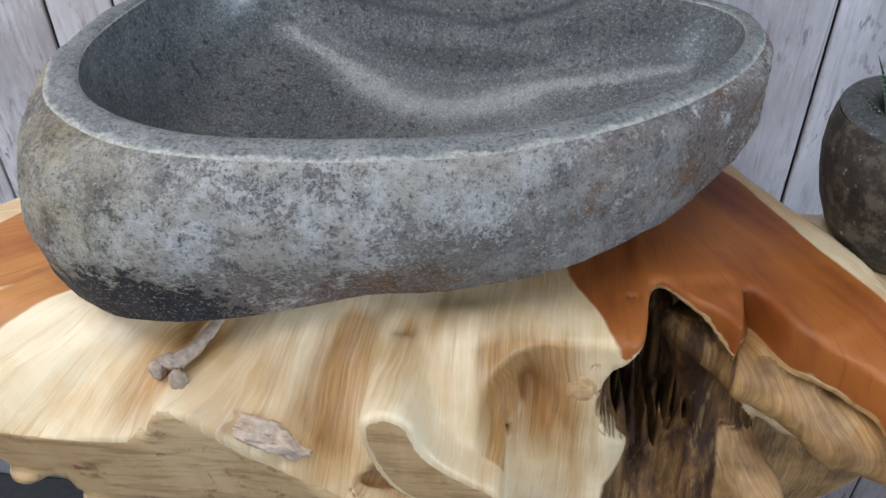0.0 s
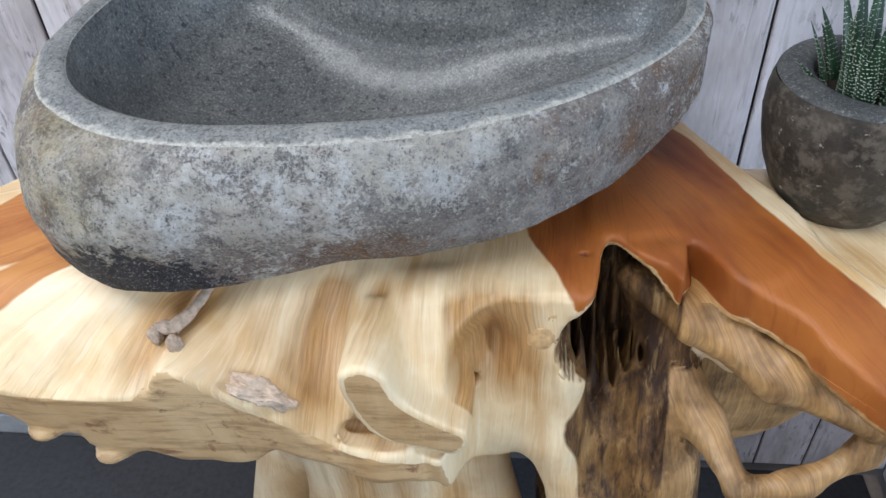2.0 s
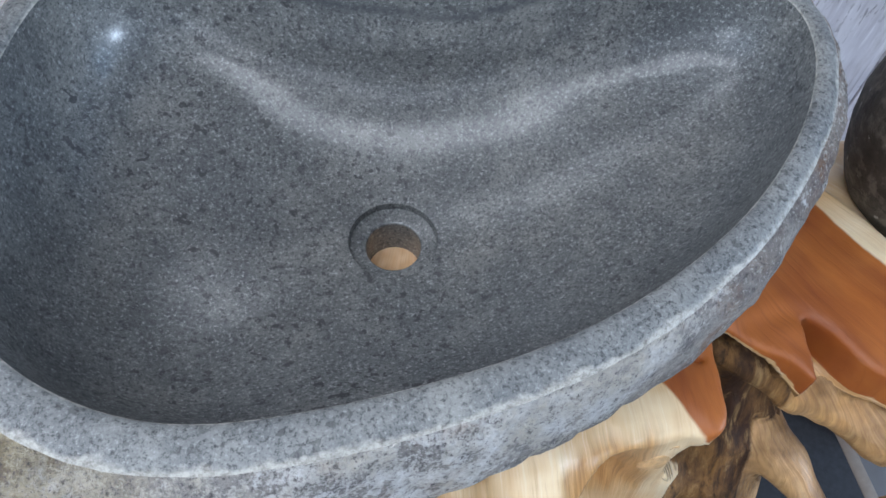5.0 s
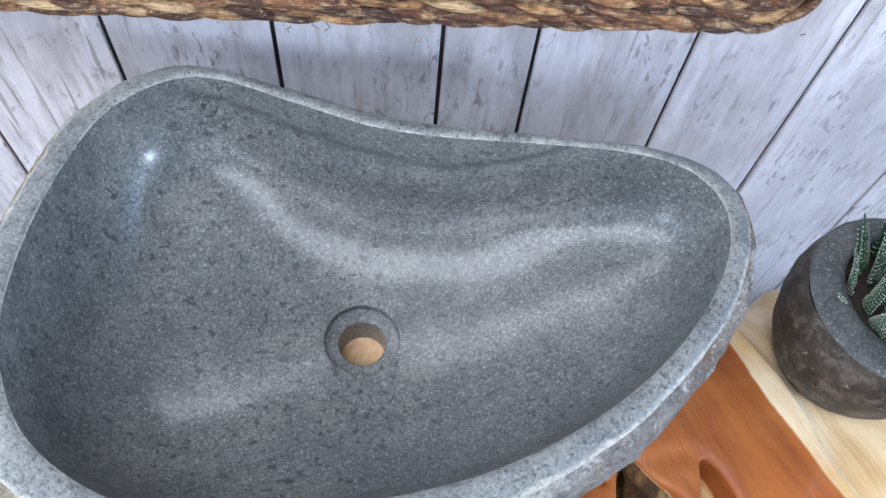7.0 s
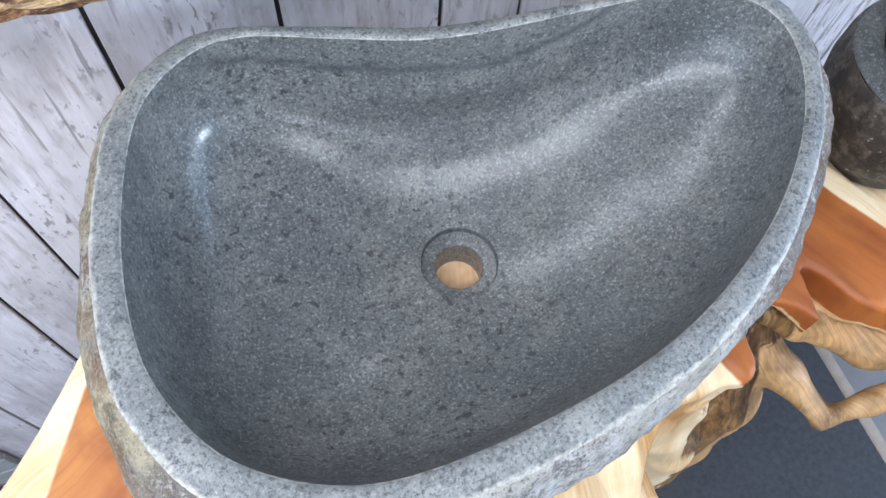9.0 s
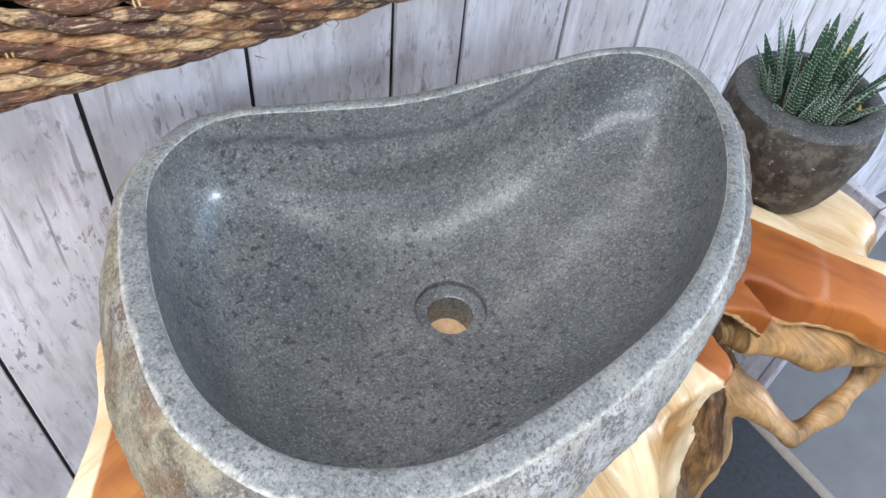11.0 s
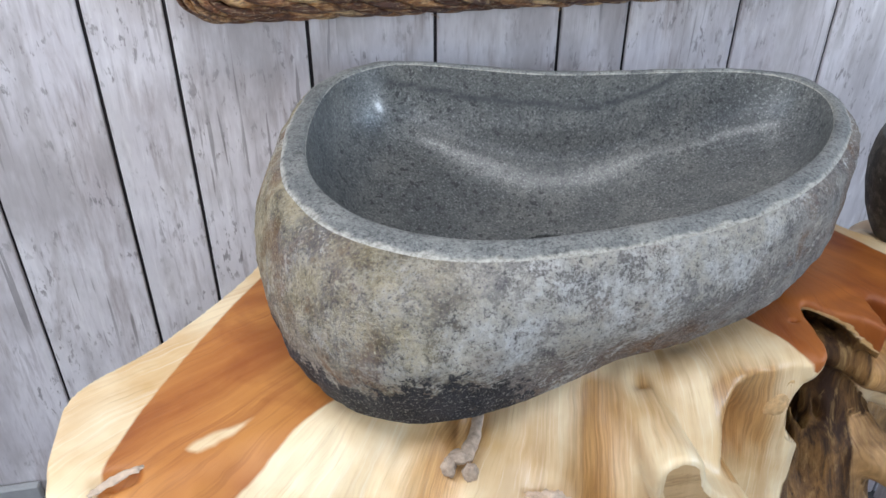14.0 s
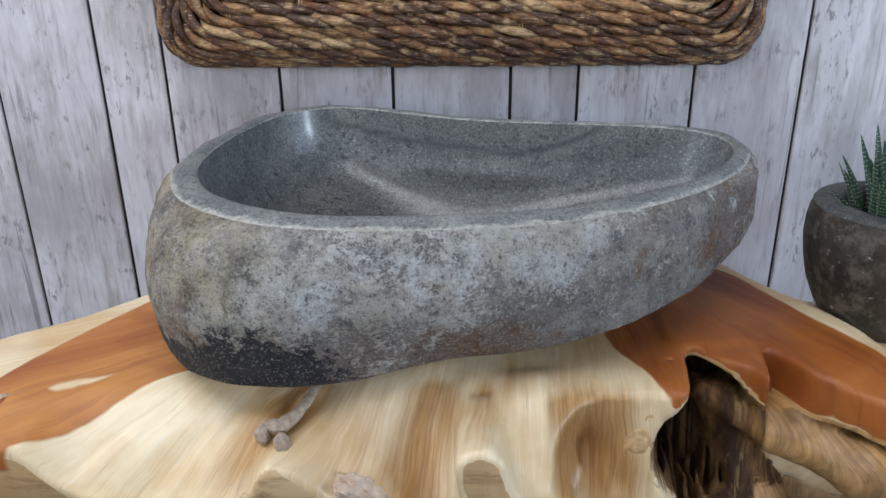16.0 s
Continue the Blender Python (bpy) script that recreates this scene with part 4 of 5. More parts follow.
def surface_net(field, origin, h):
    """Quads of the zero surface of a sampled solid."""
    s = field < 0
    nx, ny, nz = field.shape
    acc = np.zeros((nx - 1, ny - 1, nz - 1, 3), np.float32)
    cnt = np.zeros((nx - 1, ny - 1, nz - 1), np.float32)
    corner = [(i, j, k) for i in (0, 1) for j in (0, 1) for k in (0, 1)]

    def sl(a, c):
        return a[c[0]:nx - 1 + c[0], c[1]:ny - 1 + c[1], c[2]:nz - 1 + c[2]]

    for a in corner:
        for ax in range(3):
            if a[ax]:
                continue
            b = list(a)
            b[ax] = 1
            fa, fb = sl(field, a), sl(field, b)
            cross = (fa < 0) != (fb < 0)
            t = np.where(cross, fa / np.where(cross, fa - fb, 1), 0)
            for m in range(3):
                acc[..., m] += np.where(cross, a[m] + (t if m == ax else 0), 0)
            cnt += cross
    act = cnt > 0
    idx = np.full(act.shape, -1, np.int64)
    idx[act] = np.arange(act.sum())
    base = np.stack(np.nonzero(act), 1).astype(np.float32)
    verts = (base + acc[act] / cnt[act][:, None]) * h + np.array(origin, np.float32)
    faces = []
    for ax in range(3):
        u, v = (ax + 1) % 3, (ax + 2) % 3
        lo = [slice(1, -1)] * 3
        lo[ax] = slice(0, -1)
        hi = [slice(1, -1)] * 3
        hi[ax] = slice(1, None)
        sa, sb = s[tuple(lo)], s[tuple(hi)]
        for flip, cr in ((False, sa & ~sb), (True, ~sa & sb)):
            c = np.stack(np.nonzero(cr), 1)
            off = np.ones(3, int)
            off[ax] = 0
            c = c + off
            q = []
            for du, dv in ((-1, -1), (0, -1), (0, 0), (-1, 0)):
                d = c.copy()
                d[:, u] += du
                d[:, v] += dv
                q.append(idx[d[:, 0], d[:, 1], d[:, 2]])
            q = np.stack(q, 1)
            faces.append(q[:, ::-1] if flip else q)
    return verts, np.concatenate(faces)


def sample(grid, pts):
    i = np.clip(((pts[:, 0] - GX0) / H).round().astype(int), 0, grid.shape[0] - 1)
    j = np.clip(((pts[:, 1] - GY0) / H).round().astype(int), 0, grid.shape[1] - 1)
    k = np.clip(((pts[:, 2] - GZ0) / H).round().astype(int), 0, grid.shape[2] - 1)
    return grid[i, j, k]


def build_console():
    solid[:, :, 0] = np.maximum(solid[:, :, 0], 0.001)
    V, Fq = surface_net(solid, (GX0, GY0, GZ0), H)
    rough = np.clip(1.0 - np.minimum(sample(bark_d, V), sample(cave, V)) / 0.02, 0, 1) * (V[:, 2] < 0.812) * (V[:, 2] > 0.40)
    for i in np.nonzero(rough > 0.02)[0]:
        p = V[i]
        q = (p[0] * 1.6, p[1], p[2] * 0.5)
        d = rough[i] * (0.0032 * fnoise(q, 42, 3.3) + 0.0010 * fnoise(q, 105, 8.1))
        V[i] += np.array((fnoise(q, 30, 1.1) * 0.4 * d, d, 0.3 * d))
    root = empty("root_console", 0.05, -0.3, 0.0)
    me = bpy.data.meshes.new("body")
    me.from_pydata(V.tolist(), [], Fq.tolist())
    me.update()
    me.polygons.foreach_set("use_smooth", [True] * len(me.polygons))
    me.materials.append(MAT_WOOD)
    ob = new("body", me)
    ob.parent = root
    ob.matrix_parent_inverse = root.matrix_basis.inverted()
    nrm = np.zeros(len(V) * 3, np.float32)
    me.vertices.foreach_get("normal", nrm)
    nrm = nrm.reshape(-1, 3)
    x, y, z = V[:, 0], V[:, 1], V[:, 2]
    # heartwood: two tongues of orange wood in the sawn top, the rest is pale sapwood
    left = poly2d(catmull([(-0.352, -0.440), (-0.329, -0.372), (-0.288, -0.287), (-0.236, -0.200), (-0.16, -0.09), (-0.04, -0.10), (-0.03, -0.30), (-0.10, -0.36), (-0.174, -0.390), (-0.242, -0.452), (-0.305, -0.496), (-0.341, -0.490)], 5), x, y)
    right = poly2d(catmull([(0.24, -0.29), (0.33, -0.12), (0.395, -0.15), (0.435, -0.225), (0.468, -0.30), (0.510, -0.375), (0.565, -0.465), (0.585, -0.52), (0.52, -0.53), (0.42, -0.42), (0.34, -0.40), (0.296, -0.43), (0.266, -0.385)], 5), x, y)
    patch = poly2d([(0.585, -0.20), (0.655, -0.22), (0.650, -0.285), (0.600, -0.262)], x, y)
    heart = np.clip(0.5 - np.minimum(np.minimum(left, right), patch) / 0.014, 0, 1)
    pocket = poly2d([(-0.303, -0.420), (-0.285, -0.401), (-0.255, -0.392), (-0.208, -0.370), (-0.226, -0.398), (-0.242, -0.416), (-0.278, -0.434)], x, y)
    heart = np.maximum(heart, 0.45 * (np.hypot(x - 0.081, y + 0.236) < 0.06))
    heart *= np.clip(0.86 + pocket / 0.03, 0.33, 1) * np.clip((z - 0.787 + 1.5 * np.clip(-0.365 - y, 0, 1) ** 2 * (x > 0.3)) / 0.004, 0, 1)
    heart *= np.clip((nrm[:, 2] + 0.15) / 0.2, 0, 1)
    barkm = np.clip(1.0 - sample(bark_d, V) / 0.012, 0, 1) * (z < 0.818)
    # the hollow's walls take this brown too, with the shade painted into it
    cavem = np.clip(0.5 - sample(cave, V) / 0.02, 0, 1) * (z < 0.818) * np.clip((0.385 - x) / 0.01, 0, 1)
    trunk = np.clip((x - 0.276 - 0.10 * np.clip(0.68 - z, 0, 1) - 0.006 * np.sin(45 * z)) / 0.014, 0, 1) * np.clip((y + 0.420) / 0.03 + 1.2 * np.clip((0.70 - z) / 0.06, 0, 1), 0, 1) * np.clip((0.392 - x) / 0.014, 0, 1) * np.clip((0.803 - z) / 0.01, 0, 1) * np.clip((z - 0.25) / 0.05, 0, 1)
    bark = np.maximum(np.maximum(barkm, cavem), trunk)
    heart *= 1 - np.clip(1.0 - sample(bark_d, V) / 0.006, 0, 1) * (z < 0.807)
    lip = np.interp(x, EDGE_TOP[:, 0], EDGE_TOP[:, 1])
    cut = np.clip((-nrm[:, 1] - 0.62) / 0.15, 0, 1) * (y < -0.462) * (x < 0.2) * np.clip((lip - 0.004 - z) / 0.004, 0, 1)
    lobe = poly2d(TONGUE, x, z)
    cut = np.where((y < -0.47) & (lobe < 0.006), np.clip((-lobe - 0.003) / 0.003, 0, 1) * np.clip((-nrm[:, 1] - 0.6) / 0.2, 0, 1), cut)
    line = grain_line(x, y)
    bend = x + 0.15 * (z - 0.76)
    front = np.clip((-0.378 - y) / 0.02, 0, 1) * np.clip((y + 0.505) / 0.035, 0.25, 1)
    # brown streaks of the wood; in the fold valleys they also carry painted shade
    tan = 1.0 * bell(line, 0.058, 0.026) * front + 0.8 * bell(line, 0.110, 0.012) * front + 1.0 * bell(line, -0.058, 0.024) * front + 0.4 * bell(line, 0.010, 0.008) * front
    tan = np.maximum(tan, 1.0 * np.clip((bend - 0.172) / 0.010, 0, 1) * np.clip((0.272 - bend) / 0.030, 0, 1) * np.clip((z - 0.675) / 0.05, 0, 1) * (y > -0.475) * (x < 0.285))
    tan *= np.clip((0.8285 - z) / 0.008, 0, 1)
    tan = np.maximum(tan, 0.9 * bell(x, -0.078, 0.028) * bell(z, 0.695, 0.016) * (y < -0.47))
    bark = np.maximum(bark, 0.47 * np.clip((x - 0.36) / 0.02, 0, 1) * (z < 0.785) * (z > 0.52) * (y < -0.31))
    tan = np.maximum(tan, 1.0 * np.clip((x - 0.36) / 0.02, 0, 1) * (z < 0.79) * (y < -0.31))
    skin = np.clip(1.4 - sample(web, V) / 0.006, 0, 1) * (z > 0.60) * np.clip((x - 0.385) / 0.02, 0, 1)
    bark *= 1 - 0.85 * skin
    tan *= 1 - 0.8 * skin
    # where the heartwood is redder and the basin's shade is painted in
    red = np.clip((x - 0.20) / 0.06, 0, 1) * np.clip((0.62 - x) / 0.14, 0, 1)
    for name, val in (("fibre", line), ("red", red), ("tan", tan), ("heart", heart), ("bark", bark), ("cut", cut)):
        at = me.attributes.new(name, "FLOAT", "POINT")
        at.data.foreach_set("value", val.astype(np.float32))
    thing(root, "natural teak root console with sawn orange top and pale flowing front", "console table")
    return root


root_console = build_console()


# ---- the stone pot ----
def lathe(profile, centre, n=72, wobble=0.0, seed=0.0):
    verts, faces = [], []
    for r, z in profile:
        for k in range(n):
            a = 2 * math.pi * k / n
            p = Vector((math.cos(a) * r, math.sin(a) * r, z))
            d = wobble * (fnoise(p, 16, seed) + 0.4 * fnoise(p, 60, seed + 2))
            verts.append((centre[0] + p.x * (1 + d / max(r, 0.02)), centre[1] + p.y * (1 + d / max(r, 0.02)), centre[2] + p.z))
    for i in range(len(profile) - 1):
        for k in range(n):
            k2 = (k + 1) % n
            faces.append((i * n + k, i * n + k2, (i + 1) * n + k2, (i + 1) * n + k))
    return verts, faces



def inside(root, ob):
    ob.parent = root
    ob.matrix_parent_inverse = root.matrix_basis.inverted()
    return ob


# dried twig, grey burl and ringed knots grown into the front of the console
def console_details():
    path = catmull([(-0.040, -0.380, 0.826), (-0.042, -0.410, 0.825), (-0.050, -0.436, 0.820), (-0.064, -0.458, 0.8155)], 8, False)
    v, f = tube(path, [0.0048 + 0.0022 * max(0.0, i / (len(path) - 1) - 0.6) / 0.4 for i in range(len(path))], 12)
    v = [p + Vector((fnoise(p, 160, 1) * 0.0015, 0, fnoise(p, 120, 3) * 0.0015)) for p in v]
    inside(root_console, mesh_object("twig", v, f, MAT_GREYWOOD, None, "dry grey twig stub"))
    for cx, cy, cz, rx, ry, rz in ((-0.0785, -0.462, 0.8115, 0.0065, 0.0065, 0.0105), (-0.0615, -0.467, 0.8055, 0.0072, 0.0065, 0.0110), (-0.0690, -0.4585, 0.8175, 0.0120, 0.0065, 0.0060)):
        bm = bmesh.new()
        bmesh.ops.create_icosphere(bm, subdivisions=4, radius=1.0)
        for w in bm.verts:
            n = w.co.copy()
            q = Vector((n.x * 2.2, n.y * 2.2, n.z * 0.7))
            w.co = Vector((cx, cy, cz)) + Vector((n.x * rx, n.y * ry, n.z * rz)) * (1 + 0.30 * fnoise(n, 1.6, cx * 50) - 0.30 * abs(fnoise(q, 1.8, cx * 70)))
        inside(root_console, part("twig_end", bm, MAT_GREYWOOD, None))
    path = catmull([(-0.356, -0.452, 0.8285), (-0.345, -0.443, 0.8300), (-0.330, -0.434, 0.8300), (-0.318, -0.428, 0.8285)], 6, False)
    v, f = tube(path, [0.0020 + 0.0022 * math.sin(math.pi * i / (len(path) - 1)) for i in range(len(path))], 12)
    v = [Vector((p.x + fnoise(p, 240, 1) * 0.0025, p.y + fnoise(p, 260, 5) * 0.0025, 0.8278 + (p.z - 0.8290) * 0.40 + fnoise(p, 220, 3) * 0.001)) for p in v]
    inside(root_console, mesh_object("splinter", v, f, MAT_BURL, None, "grey weathered splinter set in the sawn top"))
    bm = bmesh.new()
    bmesh.ops.create_icosphere(bm, subdivisions=5, radius=1.0)
    for w in bm.verts:
        n = w.co.copy()
        rough = 1 + 0.55 * fnoise(n, 1.3, 6) - 0.55 * abs(fnoise(n, 3.0, 2)) + 0.20 * abs(fnoise(n, 7, 1)) + 0.10 * fnoise(n, 18, 4)
        w.co = Vector((0.010, -0.4800, 0.7600)) + Vector((n.x * 0.026 - n.z * 0.006, n.y * 0.0125 - n.z * 0.006, n.z * 0.021 - n.x * 0.008)) * rough
    inside(root_console, part("burl", bm, MAT_BURL, None, "crumbly grey burl"))
    for cx, cy, cz, r in ((0.2560, -0.4125, 0.770, 0.0135), (0.264, -0.4110, 0.796, 0.0085)):
        bm = bmesh.new()
        bmesh.ops.create_icosphere(bm, subdivisions=4, radius=1.0)
        for w in bm.verts:
            n = w.co.copy()
            ring = 0.10 * math.cos(math.hypot(n.x, n.z) * 14)
            w.co = Vector((cx, cy, cz)) + Vector((n.x * r, n.y * r * 0.45, n.z * r * 1.3)) * (1 + 0.12 * fnoise(n, 2.5, cx * 90) + ring * 0.5)
        inside(root_console, part("knot", bm, MAT_KNOT, None, "ringed brown knot"))


console_details()

POT = (0.548, -0.236, 0.788)
POT_IN = (0.010, 0.004)


def pot():
    root = empty("stone_pot", *POT)
    thing(root, "round dark grey stone planter holding a small succulent", "planter")
    outp = [(0.0, 0.002), (0.028, 0.002), (0.043, 0.008), (0.057, 0.020), (0.068, 0.036), (0.077, 0.056), (0.083, 0.078), (0.0865, 0.100), (0.0865, 0.118), (0.0845, 0.130), (0.0825, 0.1345)]
    outp = [(r, z * 1.13) for r, z in outp]
    v, f = lathe(outp, POT, 128, 0.0022, 3.0)
    inside(root, mesh_object("body", v, f, MAT_POT, None, "dark weathered stone side"))
    v, f = lathe([(0.0825, 0.1520), (0.0805, 0.1547), (0.077, 0.1555), (0.064, 0.155), (0.0605, 0.153), (0.0585, 0.1465), (0.0575, 0.1255)], POT, 128)
    n = 128
    for i in range(len(v)):
        ring = i // n
        w = min(1.0, max(0.0, (ring - 1) / 3))
        v[i] = (v[i][0] + POT_IN[0] * w, v[i][1] + POT_IN[1] * w, v[i][2])
    inside(root, mesh_object("rim", v, f, MAT_POTRIM, None, "smooth cut grey rim"))
    bm = bmesh.new()
    bmesh.ops.create_circle(bm, cap_ends=True, segments=40, radius=0.059)
    bmesh.ops.subdivide_edges(bm, edges=list(bm.edges), cuts=2)
    for w in bm.verts:
        w.co = Vector((POT[0] + POT_IN[0] + w.co.x, POT[1] + POT_IN[1] + w.co.y, POT[2] + 0.130 + 0.002 * fnoise(w.co, 90, 2)))
    inside(root, part("soil", bm, MAT_SOIL, None, "dark potting soil"))


pot()


def leaf_mesh(length, width, bend, seed):
    """A fleshy pointed leaf along +z, keeled behind, bending towards +x, with rows of white warts across its back."""
    rows, cols = 18, 9
    verts, faces = [], []
    for i in range(rows):
        s = i / (rows - 1)
        w = width * (0.90 + 0.25 * s) * (1 - s) ** 0.72 if s > 0.12 else width * (0.90 + 0.25 * s) * (0.88 ** 0.72)
        w = max(w, 0.0004)
        cx = bend * s ** 1.7 * length
        cz = length * s * (1 - 0.18 * abs(bend) * s)
        th = w * (0.55 - 0.15 * s)
        for k in range(cols * 2):
            a = 2 * math.pi * k / (cols * 2)
            px, py = math.cos(a), math.sin(a)
            front = px < 0
            verts.append((cx + px * th * (0.35 if front else 1.0), py * w, cz - px * th * bend * 0.4))
    m = cols * 2
    for i in range(rows - 1):
        for k in range(m):
            faces.append((i * m + k, i * m + (k + 1) % m, (i + 1) * m + (k + 1) % m, (i + 1) * m + k))
    faces.append(tuple(range(m))[::-1])
    faces.append(tuple((rows - 1) * m + k for k in range(m)))
    warts = ([], [])
    r = random.Random(seed)
    n = int(length / 0.0048)
    for i in range(2, n):
        s = i / n
        w = width * (0.90 + 0.25 * s) * (1 - s) ** 0.72 if s > 0.12 else width * (0.90 + 0.25 * s) * (0.88 ** 0.72)
        cx = bend * s ** 1.7 * length
        cz = length * s * (1 - 0.18 * abs(bend) * s)
        th = w * (0.55 - 0.15 * s)
        for side in (1, -1):
            cnt = max(2, int(w / 0.0011))
            for j in range(cnt):
                a = (j + 0.5 + r.uniform(-0.2, 0.2)) / cnt * math.pi - math.pi / 2
                px, py = math.cos(a) * (1.0 if side > 0 else -0.35), math.sin(a)
                if side < 0 and r.random() < 0.35:
                    continue
                c = Vector((cx + px * th, py * w, cz - px * th * bend * 0.4 + r.uniform(-0.0004, 0.0004)))
                q = 0.00062
                b = len(warts[0])
                warts[0].extend([c + Vector(d) * q for d in ((1, 0, 0), (-1, 0, 0), (0, 2.3, 0), (0, -2.3, 0), (0, 0, 0.75), (0, 0, -0.75))])
                for fa in ((0, 2, 4), (2, 1, 4), (1, 3, 4), (3, 0, 4), (2, 0, 5), (1, 2, 5), (3, 1, 5), (0, 3, 5)):
                    warts[1].append(tuple(b + q2 for q2 in fa))
    return verts, faces, warts


def succulent():
    c = Vector((POT[0] + POT_IN[0], POT[1] + POT_IN[1], POT[2] + 0.128))
    root = empty("succulent", *c)
    thing(root, "dark green succulent with pointed white-banded leaves in stone pot", "plant")
    kinds = []
    for i, (L, W, B) in enumerate(((0.104, 0.0098, 0.04), (0.094, 0.0108, 0.09), (0.080, 0.0112, 0.18), (0.062, 0.0106, 0.20))):
        kinds.append(leaf_mesh(L, W, B, i))
    r = random.Random(11)
    spec = []
    for n, rad, lean, kind in ((4, 0.008, 3, 0), (8, 0.019, 6, 0), (10, 0.030, 11, 1), (10, 0.038, 18, 2), (8, 0.042, 28, 3)):
        for k in range(n):
            a = 360 * k / n + r.uniform(-14, 14) + n * 17
            spec.append((a, rad * r.uniform(0.8, 1.15), lean + r.uniform(-8, 8), kind, r.uniform(0.82, 1.12)))
    meshes = []
    for v, f, w in kinds:
        a = bpy.data.meshes.new("leaf")
        a.from_pydata(v, [], f)
        a.materials.append(MAT_LEAF)
        a.polygons.foreach_set("use_smooth", [True] * len(a.polygons))
        b = bpy.data.meshes.new("banding")
        b.from_pydata([tuple(q) for q in w[0]], [], w[1])
        b.materials.append(MAT_WART)
        meshes.append((a, b))
    old = meshes[3][0].copy()
    old.materials.clear()
    old.materials.append(MAT_OLDLEAF)
    for i, (a, rad, lean, kind, size) in enumerate(spec):
        dead = i == len(spec) - 3
        m = pose(rad * math.cos(radians(a)), rad * math.sin(radians(a)), 0, 0, 0, a) @ pose(0, 0, 0, 0, lean, 0) @ pose(0, 0, 0, 0, 0, r.uniform(-25, 25)) @ Matrix.Scale(size, 4)
        lf = new("leaf", old if dead else meshes[kind][0])
        lf.parent = root
        lf.matrix_basis = m
        if dead:
            tagged(lf, "yellowing wilted leaf")
        else:
            wt = new("banding", meshes[kind][1])
            wt.parent = lf
    # a dry curled leaf on the soil
    path = catmull([(0.010, -0.042, 0.006), (0.024, -0.046, 0.010), (0.038, -0.040, 0.012), (0.048, -0.028, 0.015)], 5, False)
    v, f = tube(path, np.linspace(0.0012, 0.003, len(path)), 7)
    mesh_object("dry_leaf", v, f, MAT_OLDLEAF, root, "dry curled yellow leaf")


succulent()


# ---- the plaited frame and its mirror ----
FX0, FX1, FZ0, FZ1 = -0.285, 0.456, 1.055, 1.70


def frame_path(inset):
    """Corner-rounded way round the frame, inset from its outer edge."""
    x0, x1, z0, z1 = FX0 + inset, FX1 - inset, FZ0 + inset, FZ1 - inset
    r = max(0.012, 0.045 - inset * 0.25)
    pts = []
    for cx, cz, a0 in ((x1 - r, z0 + r, -90), (x1 - r, z1 - r, 0), (x0 + r, z1 - r, 90), (x0 + r, z0 + r, 180)):
        for k in range(7):
            a = radians(a0 + 15 * k)
            pts.append((cx + r * math.cos(a), cz + r * math.sin(a)))
    pts.append(pts[0])
    pts = np.array(pts)
    seg = np.hypot(*(pts[1:] - pts[:-1]).T)
    s = np.concatenate([[0], np.cumsum(seg)])
    return pts, s


def rope_strand(pts, s, start, length, y0, tall):
    """One strand of a twisted rope: it enters at one side of its course and leaves at the other, thick in the middle."""
    total = s[-1]
    verts, n, sides = [], 9, 7
    ring = []
    for i in range(n):
        u = i / (n - 1)
        d = (start + length * u) % total
        x, z = np.interp(d, s, pts[:, 0]), np.interp(d, s, pts[:, 1])
        d2 = (d + 0.002) % total
        tx, tz = np.interp(d2, s, pts[:, 0]) - x, np.interp(d2, s, pts[:, 1]) - z
        L = math.hypot(tx, tz) or 1
        nx, nz = -tz / L, tx / L
        off = tall * 1.25 * (0.5 - u)
        lift = math.sin(math.pi * u) ** 0.7
        ring.append((Vector((x + nx * off, y0 - 0.0085 * lift, z + nz * off)), (0.15 + 0.85 * lift) * tall * 0.50, Vector((nx, 0, nz))))
    faces = []
    for c, r, nn in ring:
        for k in range(sides):
            a = 2 * math.pi * k / sides
            verts.append(c + nn * math.cos(a) * r + Vector((0, -math.sin(a) * r * 1.1, 0)))
    for i in range(n - 1):
        for k in range(sides):
            faces.append((i * sides + k, (i + 1) * sides + k, (i + 1) * sides + (k + 1) % sides, i * sides + (k + 1) % sides))
    return verts, faces


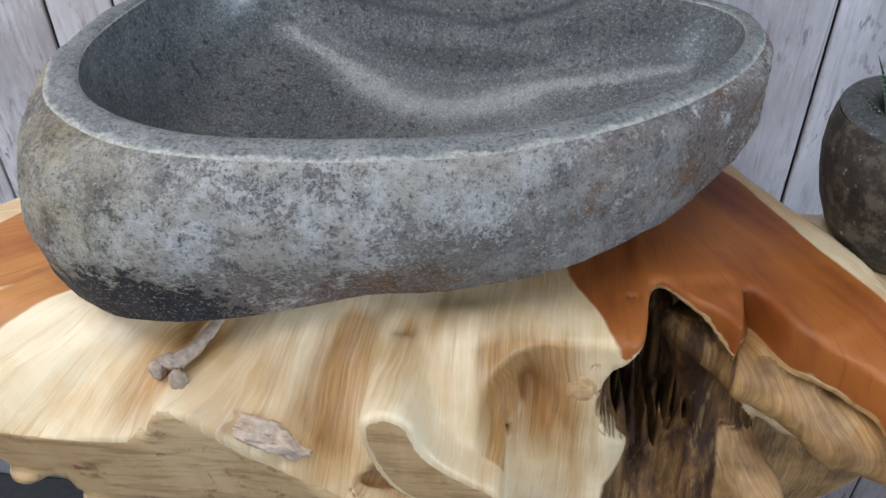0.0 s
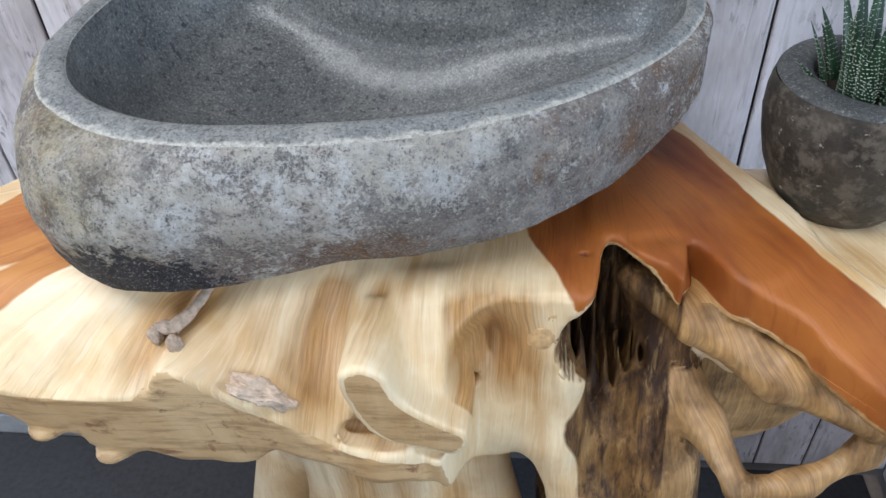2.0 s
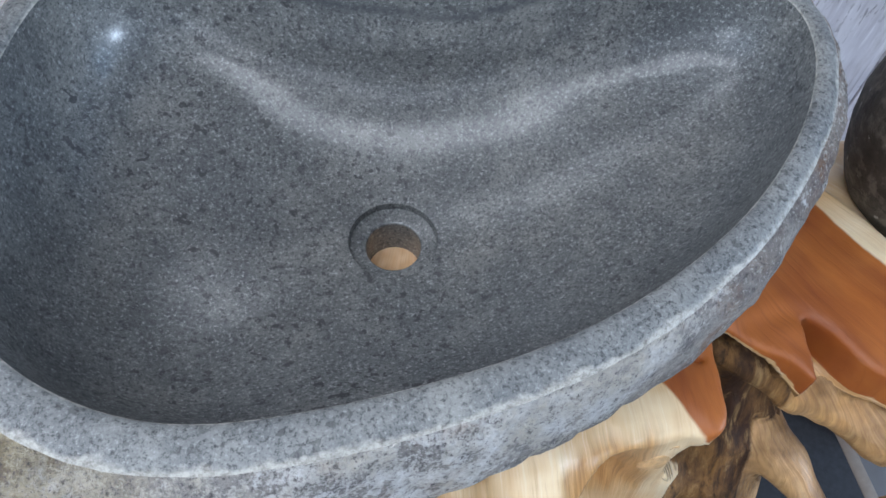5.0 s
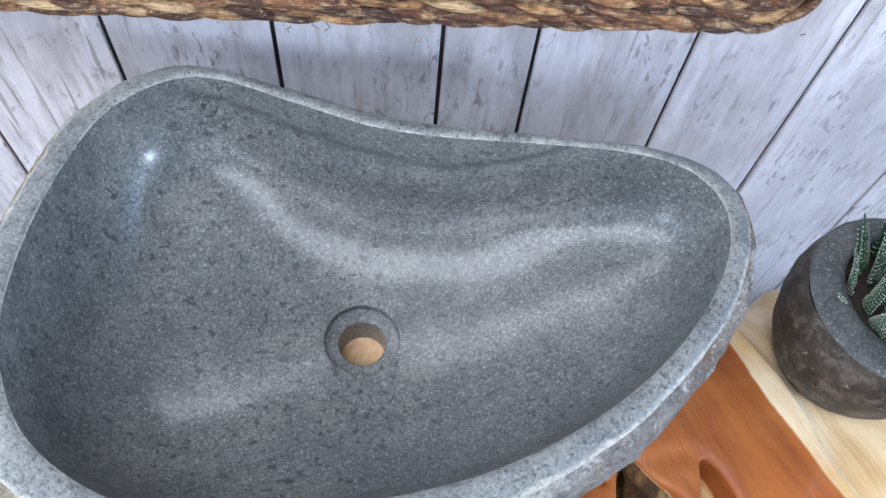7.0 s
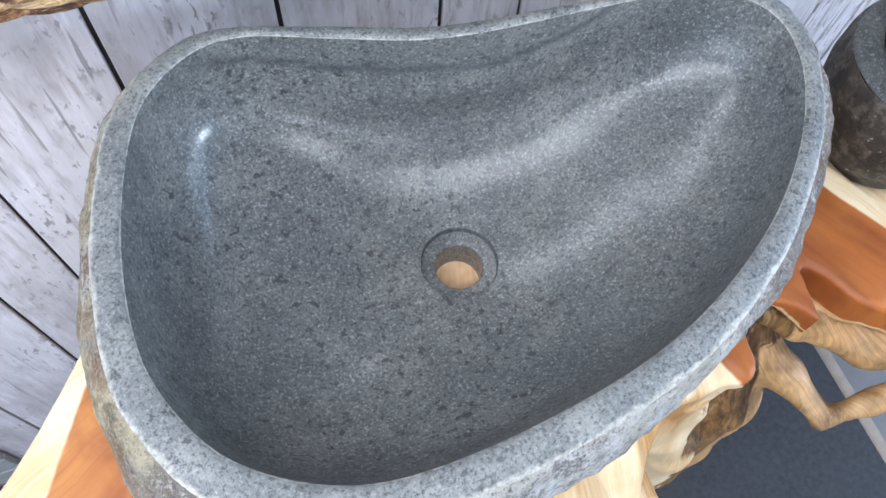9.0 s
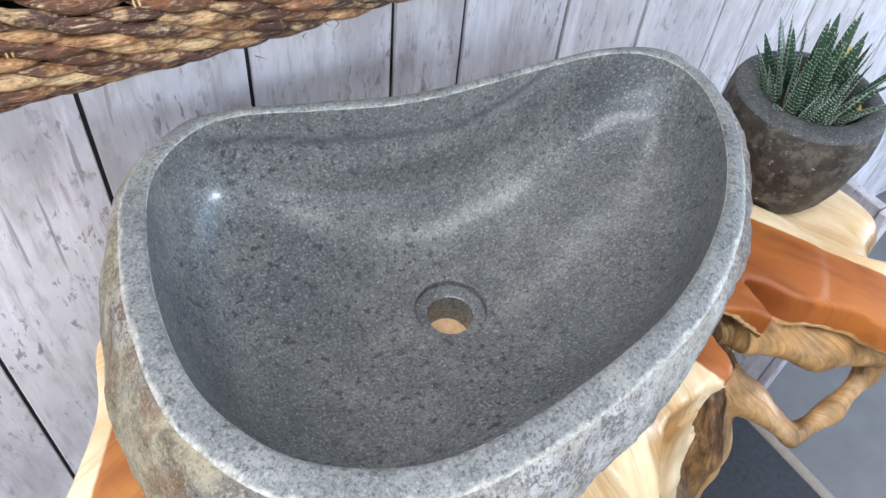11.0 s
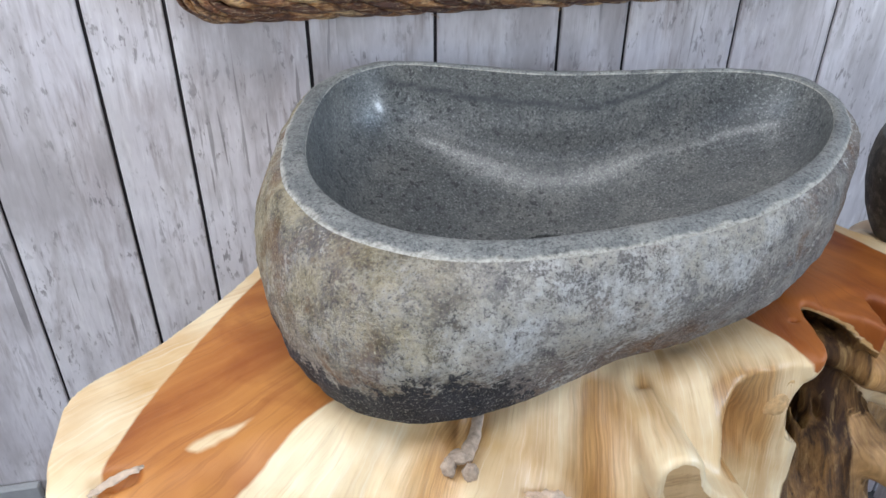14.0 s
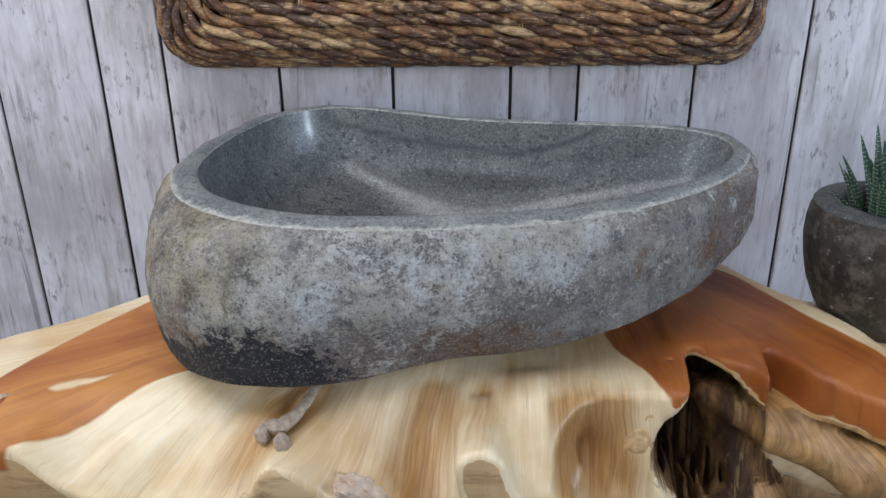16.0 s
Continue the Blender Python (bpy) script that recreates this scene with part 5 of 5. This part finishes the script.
def woven_frame():
    root = empty("woven_mirror", 0.088, -0.02, FZ0)
    thing(root, "wall mirror in a frame of thick plaited brown seagrass", "mirror")
    inv = root.matrix_basis.inverted()
    # unseen board, its near-black colour stands in for shade between the strands
    bm = bmesh.new()
    for a, b, c, d in ((FX0 + 0.022, FX1 - 0.022, FZ0 + 0.020, FZ0 + 0.125), (FX0 + 0.022, FX1 - 0.022, FZ1 - 0.125, FZ1 - 0.022), (FX0 + 0.022, FX0 + 0.125, FZ0 + 0.125, FZ1 - 0.125), (FX1 - 0.125, FX1 - 0.022, FZ0 + 0.125, FZ1 - 0.125)):
        bb = box(a, b, -0.034, -0.001, c, d)
        me = bpy.data.meshes.new("tmp")
        bb.to_mesh(me)
        bb.free()
        bm.from_mesh(me)
        bpy.data.meshes.remove(me)
    inside(root, part("backing", bm, MAT_ROPE_DARK, None, "near-black backing board added to darken the gaps between strands", False))
    inside(root, part("mirror_glass", box(FX0 + 0.124, FX1 - 0.124, -0.012, -0.004, FZ0 + 0.124, FZ1 - 0.124), MAT_GLASS, None, "silvered mirror glass", False))
    r = random.Random(8)
    rest_v, rest_f = [], []
    count = 0
    courses = [(0.003, -0.005), (0.0055, -0.0145), (0.012, -0.024), (0.0215, -0.031), (0.0335, -0.0355), (0.0465, -0.0385), (0.060, -0.040), (0.0735, -0.040), (0.087, -0.037), (0.100, -0.031), (0.112, -0.022)]
    for ci, (inset, y0) in enumerate(courses):
        y0 *= 1.55
        pts, s = frame_path(inset)
        d = r.uniform(0, 0.03)
        while d < s[-1]:
            L = r.uniform(0.058, 0.082)
            v, f = rope_strand(pts, s, d, L, y0 + r.uniform(-0.0030, 0.0025), (0.0095 if ci < 3 else 0.0108 if ci == 3 else 0.0120) * r.uniform(0.88, 1.14))
            mid = v[len(v) // 2]
            if mid.z < FZ0 + 0.098 and count < 300:
                me = bpy.data.meshes.new("strand")
                me.from_pydata([tuple(p) for p in v], [], f)
                me.materials.append(MAT_ROPE)
                me.polygons.foreach_set("use_smooth", [True] * len(me.polygons))
                ob = new("strand", me)
                inside(root, ob)
                count += 1
            else:
                b = len(rest_v)
                rest_v += v
                rest_f += [tuple(b + q for q in fa) for fa in f]
            d += L * 0.46
    ob = inside(root, mesh_object("plaited_rest", rest_v, rest_f, MAT_ROPE_REST, None))
    tagged(ob, kind="stuff")
    # pairs of pale stitches that tie the courses together
    for k in range(16):
        x = FX0 + 0.06 + 0.042 * k + r.uniform(-0.008, 0.008)
        inset, y0 = courses[3 + (k * 3) % 5]
        z = FZ0 + inset + 0.006
        for dx in (0.0, 0.0035):
            v, f = tube([(x + dx, 1.55 * y0 - 0.004, z - 0.006), (x + dx, 1.55 * y0 - 0.0105, z), (x + dx, 1.55 * y0 - 0.004, z + 0.006)], [0.0007, 0.0008, 0.0007], 5)
            inside(root, mesh_object("stitch", v, f, MAT_STITCH, None))
    # loose fibre ends
    for k in range(26):
        x = r.uniform(FX0 + 0.02, FX1 - 0.02)
        z = FZ0 + r.uniform(-0.002, 0.05)
        y = -0.014 if z < FZ0 + 0.006 else -0.066
        p0 = Vector((x, y, z))
        p1 = p0 + Vector((r.uniform(-0.004, 0.004), r.uniform(-0.004, 0), r.uniform(-0.007, 0.004)))
        p2 = p1 + Vector((r.uniform(-0.006, 0.006), r.uniform(-0.003, 0), r.uniform(-0.004, 0.003)))
        v, f = tube([p0, p1, p2], [0.0005, 0.0004, 0.0002], 4)
        inside(root, mesh_object("loose_fibre", v, f, MAT_ROPE, None))


woven_frame()

# grey boards along the foot of the wall at the left
skirting = empty("skirting", -1.2, -0.01, 0.0)
thing(skirting, "grey horizontal boards along the foot of the wall", "skirting", kind="structure")
for k in range(6):
    inside(skirting, part("board", box(-2.6, -0.60, -0.016, -0.003, 0.065 * k + 0.002, 0.065 * k + 0.063, 0.002), MAT_GREYBOARD, None, smooth=False))
